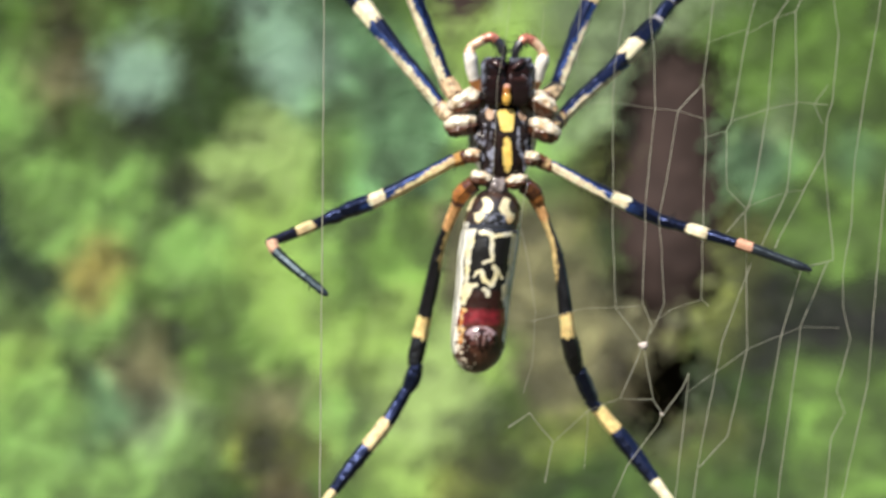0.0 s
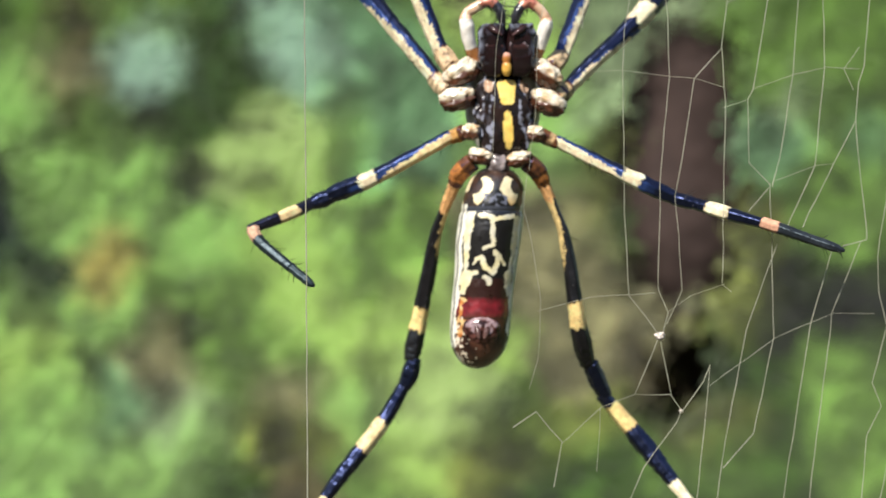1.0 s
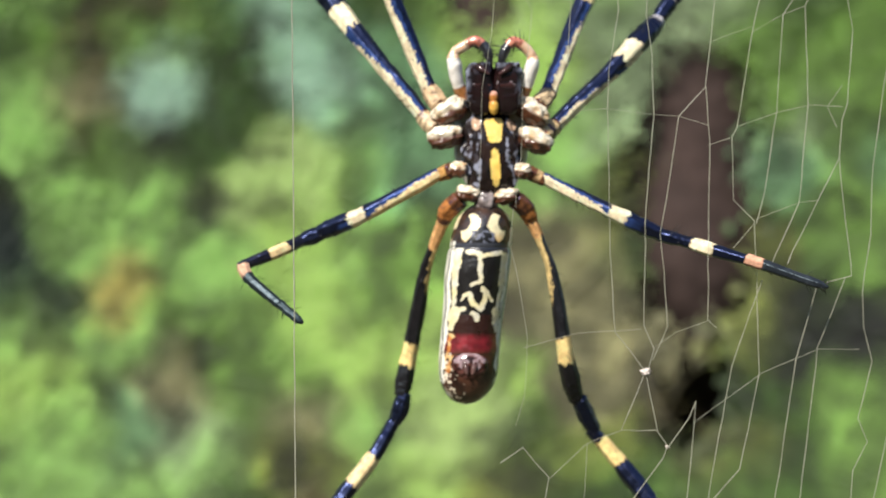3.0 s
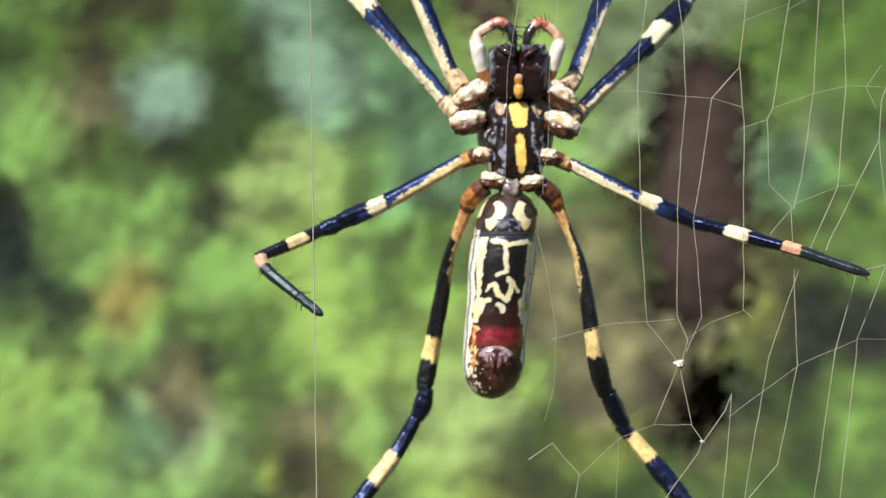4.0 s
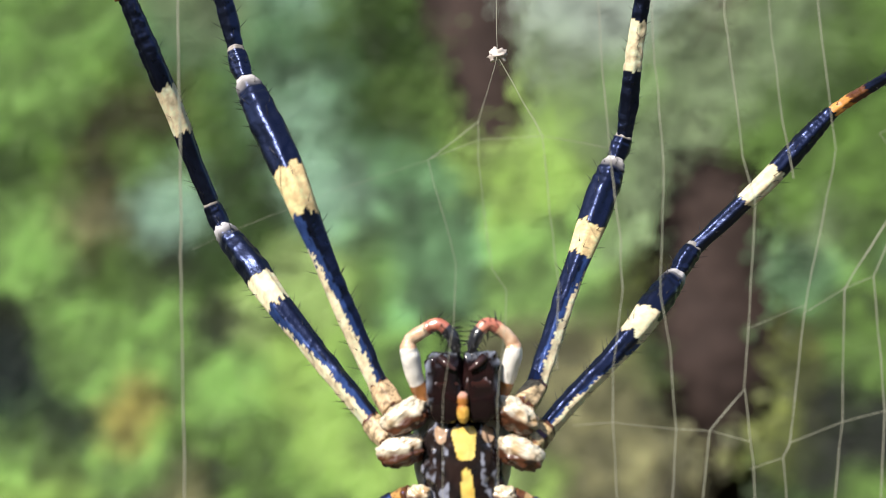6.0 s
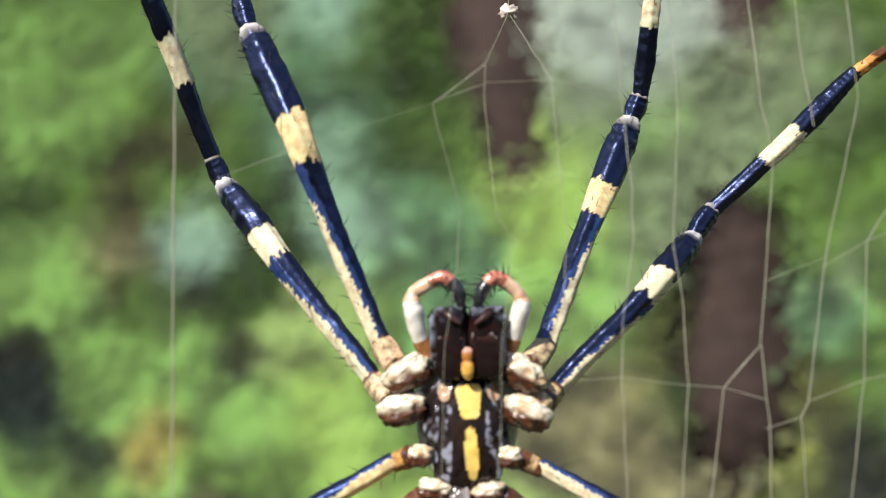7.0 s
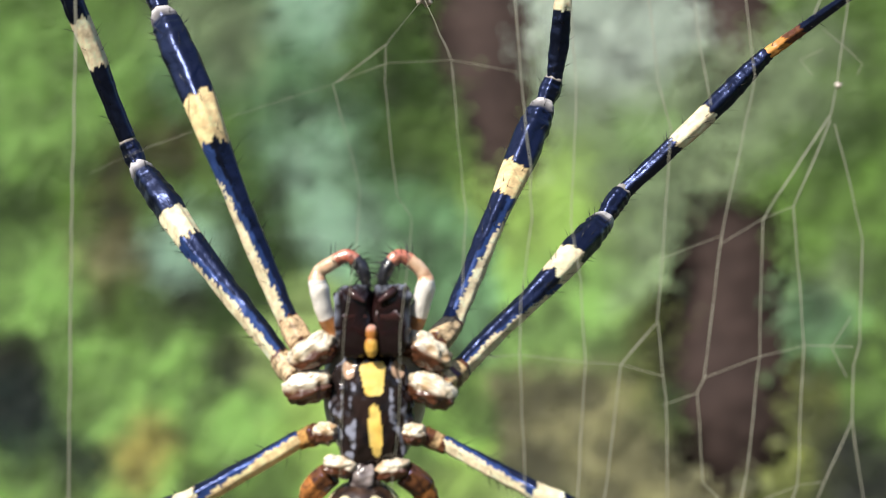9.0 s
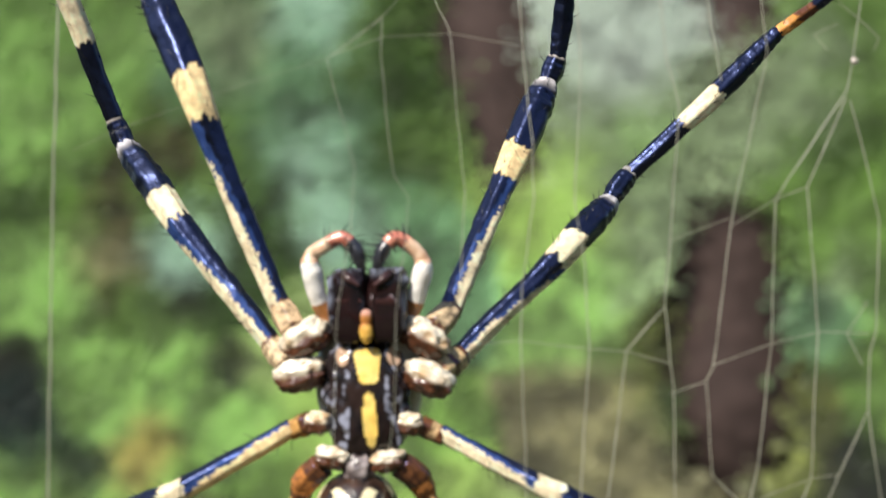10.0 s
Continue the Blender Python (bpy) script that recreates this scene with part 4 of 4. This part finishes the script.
    def sternum(u, p):
        shiver = 0.035 * wobble(p, 1.6, 2)
        x, z = p.x + 0.05 * (p.z + 0.0) + shiver, p.z + shiver
        c = blend(BLACK, (0.03, 0.018, 0.016), 0.5 + wobble(p, 1.5, 1))
        glint = wobble((p.x * 1.6, p.y, p.z * 0.8), 1.5, 21) + 0.35 * wobble(p, 4.0, 22)
        if abs(p.x) > 0.85 and glint > 0.12:   # grey-blue glints painted in as silvery hair beside the marks
            c = blend(c, (0.26, 0.27, 0.34), (glint - 0.12) * 5)
        if u.y > 0.2:
            return c
        x0 = x + 0.02
        if -1.72 < z < 0.02 and abs(x0) < 0.66 - 0.14 * max(0, -z - 0.25) - 0.5 * max(0, z + 0.28) - 0.6 * max(0, -z - 1.5):
            c = blend(YELLOW, (0.88, 0.66, 0.2), 0.5 + wobble(p, 1.5, 6))
        if -4.8 < z < -2.1 and abs(x0 + 0.02) < 0.35 * math.sqrt(max(0, 1 - ((z + 3.45) / 1.35) ** 2)):
            c = blend(YELLOW, (0.88, 0.66, 0.2), 0.5 + wobble(p, 1.5, 6))
        for s in (-1, 1):
            if math.hypot((x - s * 1.25) / 0.32, (z + 0.35) / 0.5) < 1:
                c = (0.5, 0.33, 0.22)
        return c
    v, f, c = lump((-0.08, 1.1, -2.3), (1.95, 1.15, 2.85), (0, -3, 0), sternum, 0.72, 190, 220, 0.06, 4, ripple=0.2)
    part("sternum", mesh_of("sternum", v, f, SHELL, c), SPIDER, "glossy black sternum with two yellow marks")
    for s in (-1, 1):
        # grey-blue glint painted into the colour along the jaw's top and outer edge
        v, f, c = lump((s * 0.97, 0.95, 2.35), (0.98, 1.25, 1.62), (0, s * 1, 0), lambda u, p: blend(blend((0.008, 0.006, 0.008), (0.02, 0.008, 0.008), 0.5 + wobble(p, 1.5, 2)), (0.2, 0.22, 0.28), (max(p.z - 3.55, abs(p.x) - 1.62) + 0.3 * wobble(p, 2.2, 7)) * 3 * (wobble(p, 2.0, 9) > -0.15)), 0.38, 60, 72, 0.05, s, ripple=0.12)
        jaw = part("chelicera", mesh_of("chelicera", v, f, SHELL, c), SPIDER, "dark brown jaw")
        v, f, c = tube([(s * 1.15, -0.1, 3.6, 0.3), (s * 0.8, -0.45, 3.3, 0.2), (s * 0.35, -0.5, 3.0, 0.06)], 12, 0.08, lambda q, nrm, p: blend((0.015, 0.008, 0.008), (0.1, 0.05, 0.05), q), 0.03)
        part("fang", mesh_of("fang", v, f, SHELL, c), jaw)
        # pinkish rim with a grey glint painted along its arc
        v, f, c = lump((s * 0.9, 0.12, 1.6), (0.8, 0.42, 1.35), (0, s * -4, 0),
                       lambda u, p: blend(blend((0.014, 0.008, 0.008), (0.09, 0.03, 0.025), (u.z - 0.35) * 2), (0.3, 0.26, 0.28), (0.14 - abs(p.z - 2.72 + 0.35 * (abs(p.x) - 0.8) ** 2 * 2)) * 12), 0.5, 36, 44, 0.06, s + 4)
        part("maxilla", mesh_of("maxilla", v, f, SHELL, c), SPIDER)
        # feeler: white lower joint, tan bend, red end, dark hairy tip
        def feel(q, nrm, p):
            if q < 0.14:
                return (0.42, 0.17, 0.05)
            if q < 0.42:
                return (1.14, 1.08, 1.0)
            if q < 0.62:
                return blend((0.92, 0.66, 0.46), (0.8, 0.46, 0.28), 0.5 + 1.5 * wobble(p, 2.5, 1))
            if q < 0.78:
                return blend((0.75, 0.3, 0.2), (0.5, 0.15, 0.1), 0.5 + 1.5 * wobble(p, 3, 2))
            return (0.03, 0.03, 0.04)
        if s < 0:
            line = [(-1.95, 1.4, 1.5, 0.45), (-2.45, 1.0, 2.4, 0.46), (-2.8, 0.4, 3.9, 0.5), (-2.75, 0.3, 4.6, 0.36), (-2.2, 0.2, 5.0, 0.36), (-1.3, 0.1, 5.42, 0.36), (-0.7, 0.0, 5.05, 0.34),
                    (-0.42, 0.0, 4.5, 0.34), (-0.25, 0.2, 3.7, 0.16)]
        else:
            line = [(1.95, 1.4, 1.6, 0.45), (2.3, 1.0, 2.4, 0.46), (2.7, 0.4, 3.8, 0.5), (2.65, 0.3, 4.4, 0.36), (2.25, 0.2, 4.9, 0.36), (1.5, 0.1, 5.38, 0.36), (0.95, 0.0, 5.05, 0.34),
                    (0.65, 0.0, 4.5, 0.34), (0.42, 0.2, 3.7, 0.16)]
        v, f, c = tube(line, 20, 0.07, feel, 0.06, s)
        palp = part("pedipalp", mesh_of("pedipalp", v, f, CUTICLE, c), SPIDER, "white and rust-red feeler with a dark hairy tip")
        v, f = bristles(line[4:], 95, 0.75, 5 + s, 1.4)
        part("hairs", mesh_of("hairs", v, f, HAIR), palp)

    def lip(u, p):
        c = blend((0.75, 0.45, 0.09), (0.5, 0.2, 0.05), 0.5 + u.z + wobble(p, 2.5, 3))
        return blend(c, (0.3, 0.1, 0.03), (u.z - 0.55 + 0.4 * wobble(p, 2.2, 5)) * 3)
    v, f, c = lump((-0.02, -0.3, 0.78), (0.34, 0.4, 0.55), (0, 0, 0), lip, 0.9, 30, 36, 0.1, 3)
    labium = part("labium", mesh_of("labium", v, f, SHELL, c), SPIDER, "orange lip plate")
    v, f, c = lump((-0.02, -0.28, 1.45), (0.3, 0.36, 0.42), (0, 0, 0), lambda u, p: blend((0.5, 0.2, 0.05), (0.66, 0.36, 0.28), u.z * 1.5), 0.9, 24, 30, 0.12, 5)
    part("labium_tip", mesh_of("labium_tip", v, f, SHELL, c), labium, "rust and pink tip")


# ---- the web ----
WEB = new("orb_web")
WEB.location = (0, 0, 1.3)
tagged(WEB, "torn orb web of pale silk threads, strung between the shrubs", "spider web")
WEB_Y = -3.5


def thread(*points, thick=0.032, depth=WEB_Y, name="silk_thread"):
    rng = random.Random(len(WEB.children))
    rows = []
    for x, z, *y in points:
        rows.append((x, (y[0] if y else depth) + rng.uniform(-0.12, 0.12), z, thick * 0.7))
    verts, faces = [], []
    dense = []
    for a, b in zip(rows, rows[1:]):
        n = max(1, int(math.hypot(b[0] - a[0], b[2] - a[2]) / 1.2))
        dense += [tuple(p + (q - p) * k / n for p, q in zip(a, b)) for k in range(n)]
    dense.append(rows[-1])
    dense = [(x + rng.gauss(0, 0.02), y, z + rng.gauss(0, 0.02), r * rng.uniform(0.8, 1.25)) for x, y, z, r in dense]
    sides = 6
    for i, (x, y, z, r) in enumerate(dense):
        a, b = dense[max(0, i - 1)], dense[min(len(dense) - 1, i + 1)]
        ahead = Vector((b[0] - a[0], b[1] - a[1], b[2] - a[2])).normalized()
        side = ahead.cross(Vector((0, 1, 0))).normalized()
        up = ahead.cross(side)
        for k in range(sides):
            c = 2 * math.pi * k / sides
            verts.append((Vector((x, y, z)) + (side * math.cos(c) + up * math.sin(c)) * r) * MM)
        if i:
            o = (i - 1) * sides
            for k in range(sides):
                faces.append((o + k, o + (k + 1) % sides, o + sides + (k + 1) % sides, o + sides + k))
    return part(name, mesh_of(name, verts, faces, SILK), WEB)


def guy(a, b):
    v, f, c = tube([(*a, 0.03), (*[(p + q) / 2 for p, q in zip(a, b)], 0.03), (*b, 0.03)], 5, 40.0, rough=0)
    part("guy_thread", mesh_of("guy_thread", v, f, SILK), WEB)


def lint(x, y, z, size, seed):
    v, f, c = lump((x, y, z), (size, size * 0.7, size * 0.8), (0, 0, 0), None, 1, 14, 18, 0.9, seed)
    part("silk_tuft", mesh_of("silk_tuft", v, f, LINT), WEB, "small pale tuft of silk and prey remains")


def build_web():
    # long anchor line and upright lines
    thread((-13.77, 44), (-13.57, 20), (-13.44, 2.8), (-13.27, -10), (-13.07, -27), (-12.92, -42), thick=0.055, depth=-5.8, name="anchor_thread")
    thread((10.1, 30), (10.2, 19.6), (10.5, 13.3), (10.1, 6.6), (10.5, 3.8), (10.6, -0.1), (10.1, -6.2), (10.0, -14.3), (10.7, -15.8), (10.2, -17.4))
    thread((13.6, 30), (14.0, 19.6), (14.5, 13.5), (15.0, 11.2), (14.4, 4.6), (14.1, 1.8), (12.3, -0.2), (11.7, -4.3), (11.1, -8.1), (11.6, -14.3), (10.6, -16.6))
    thread((14.1, 1.8), (14.4, -1.8), (14.3, -7.7), (14.3, -13.9), (14.9, -14.4))
    thread((18.3, 30), (18.7, 19.4), (19.2, 13.7), (17.2, 5.5), (16.2, -1.0), (15.9, -1.6), (16.0, -5.8), (17.4, -7.2), (17.6, -11.6))
    thread((24.0, 18), (23.1, 13.2), (22.8, 11.8), (19.3, 6.7), (18.9, 0.2), (18.1, -5.4), (17.5, -7.4))
    thread((22.8, 11.5), (20.8, 7.3), (21.0, 0.6), (20.4, -6.0), (18.7, -9.7), (18.5, -10.4))
    thread((22.9, 11.3), (23.6, 8.1), (24.0, 5.7), (23.6, 0.7), (23.3, -0.4), (23.1, -2.8), (23.3, -5.4), (23.9, -10.1), (23.9, -10.9), (22.3, -11.3))
    thread((23.1, -2.9), (20.0, -9.3), (19.6, -10.1))
    thread((27.5, 14), (26.9, 7.2), (26.0, 1.5), (25.4, -3.5), (25.2, -8.1), (24.6, -12.0), (24.8, -14.3), (25.3, -16.6), (24.4, -20.4), (25.0, -22.0), (24.0, -23.9), (23.6, -30))
    thread((28.5, 5), (27.3, -9.7), (26.7, -19.7), (24.6, -30))
    thread((7.3, 28), (7.5, 19.7), (7.8, 13.9), (8.2, 9.4), (8.2, 6.9), (7.6, 3.0), (7.5, 0.3), (7.6, -4.3), (7.7, -9.3), (8.1, -14.7), (10.1, -17.4))
    thread((16.0, 28), (16.2, 19.5), (16.6, 15.2), (17.0, 12.3))
    thread((22.0, 26), (22.3, 19.4), (22.8, 18.2), (22.2, 16.8))
    thread((17.9, -11.2), (15.9, -17.0), (14.4, -25.4), (13.9, -30))
    thread((17.6, -11.6), (17.7, -17.4), (16.5, -23.9), (14.4, -26.2))
    thread((21.6, -11.6), (20.2, -16.6), (18.7, -26.6), (18.2, -31))
    thread((23.5, -11.0), (21.7, -15.8), (20.4, -26.6), (20.0, -31))
    thread((13.5, -19.3), (13.4, -21.0), (12.9, -26.0), (12.5, -30))
    # cross lines
    thread((5.5, 0.2), (7.5, 0.3), (10.6, -0.1), (12.3, -0.2), (14.3, -0.8), thick=0.019)
    thread((14.2, -2.1), (15.8, -1.6), thick=0.019)
    thread((16.2, -0.9), (18.9, 0.1), (21.1, 0.6), (23.3, 0.5), thick=0.021)
    thread((17.2, 5.9), (14.3, 4.8), thick=0.016)
    thread((17.2, 5.5), (19.3, 6.7), (20.8, 7.3), thick=0.019)
    thread((17.4, -7.2), (17.7, -7.0), (20.4, -5.9), (21.7, -5.8), thick=0.016)
    thread((16.0, -9.0), (17.4, -7.4), thick=0.018)
    thread((13.3, -20.8), (15.8, -18.9), (17.9, -17.4), (21.7, -15.8), (24.4, -15.8), thick=0.017)
    thread((1.9, -15.8), (5.6, -14.8), (9.8, -14.5), thick=0.016)
    thread((14.4, -13.9), (12.1, -14.7), (10.6, -15.8), thick=0.016)
    thread((10.1, -17.4), (8.5, -21.3), (10.9, -21.3), (11.6, -22.3))
    thread((10.1, -17.4), (10.9, -21.3))
    thread((11.6, -22.3), (11.3, -23.1), (9.1, -26.2), (8.0, -29))
    thread((11.6, -22.4), (13.1, -20.4), (13.5, -19.3))
    thread((0.4, -23.5), (1.9, -22.5), (3.7, -24.5), (3.1, -27.5))
    thread((3.7, -24.5), (6.2, -22.2), (8.5, -21.3), thick=0.019)
    thread((6.2, -22.2), (6.0, -26.5), thick=0.018)
    thread((1.2, -6.4), (1.0, -8.9), (1.5, -10.8), (2.2, -15.2), thick=0.021)
    thread((1.4, -21.0), (2.0, -19.0), (2.2, -15.2), thick=0.014)
    thread((22.5, 15.0), (21.4, 14.5), (22.0, 13.7), thick=0.02)
    thread((22.6, 16.0), (23.8, 14.9), (24.4, 14.2), (24.1, 13.7), thick=0.02)
    thread((23.3, 1.9), (22.3, 0.5), (22.9, -0.9), thick=0.02)
    # lines before the head
    thread((-1.4, 13.7), (-0.1, 8.4), (-0.3, 5.5), (-0.9, 1.9), (-1.0, -0.8), (-1.1, -5.4), thick=0.018)
    thread((3.0, 33, 13.5), (2.75, 25, 10.0), (2.68, 21.8, 8.2), (1.2, 15.6), (1.1, 13.8), (1.7, 8.1), (2.4, 7.0), (2.1, 3.9), (1.8, 1.5), (1.7, -2.8), (1.3, -6.4), thick=0.019)
    thread((1.2, 15.6), (-1.4, 13.7), thick=0.022)
    thread((2.68, 21.6, 8.2), (4.4, 14.8), (5.0, 7.3), (4.8, 3.0), thick=0.024)
    thread((-1.2, 13.8), (1.3, 14.7), (4.4, 14.8), (7.6, 14.1), thick=0.015)
    thread((-13.4, 9.4), (-11.9, 10.1), (-6.3, 12.2), (-1.4, 13.7), thick=0.009)
    for a, b in (((-13.77, -5.8, 44), (-60, 1640, 1350)), ((3.0, 13.5, 33), (20, 1660, 1300)), ((18.3, -3.5, 30), (330, 1650, 1450)), ((10.1, -3.5, 30), (300, 1650, 1250)),
                 ((-12.92, -5.8, -42), (-260, 500, -1340)), ((20.0, -3.5, -31), (240, 520, -1340)), ((24.6, -3.5, -30), (420, 480, -1340)), ((28.5, -3.5, 5), (1250, 1380, 150))):
        guy(a, b)
    lint(10.15, WEB_Y, -17.4, 0.28, 1)
    lint(2.68, 8.2, 21.7, 0.5, 2)
    lint(23.2, WEB_Y, 13.2, 0.14, 3)
    lint(11.6, WEB_Y, -22.4, 0.14, 4)


build_ground()
build_shrubs()
build_reflection_hedge()
build_tree(0.018, -0.006, 0.1, "slender dark brown tree trunk behind the shrubs")
build_tree(0.29, 0.012, 0.104, "dark brown rough-barked tree trunk")
build_body()
build_legs()
build_web()


def motions():
    # the spider keeps still
    walk(SPIDER, [(0.0, pose(0, 0, 1.3)), (10.0, pose(0, 0, 1.3))])
    # a light air moves the web
    sway = ((0.0, 0.0, 0.0), (4.5, 0.0, 0.0), (6.0, -0.1, -0.05), (7.5, -0.2, -0.1), (8.0, -0.2, 0.0), (9.0, -0.18, -0.18), (10.0, -0.18, -0.2))
    walk(WEB, [(t, pose(x * MM, 0, 1.3 + z * MM)) for t, x, z in sway])


motions()
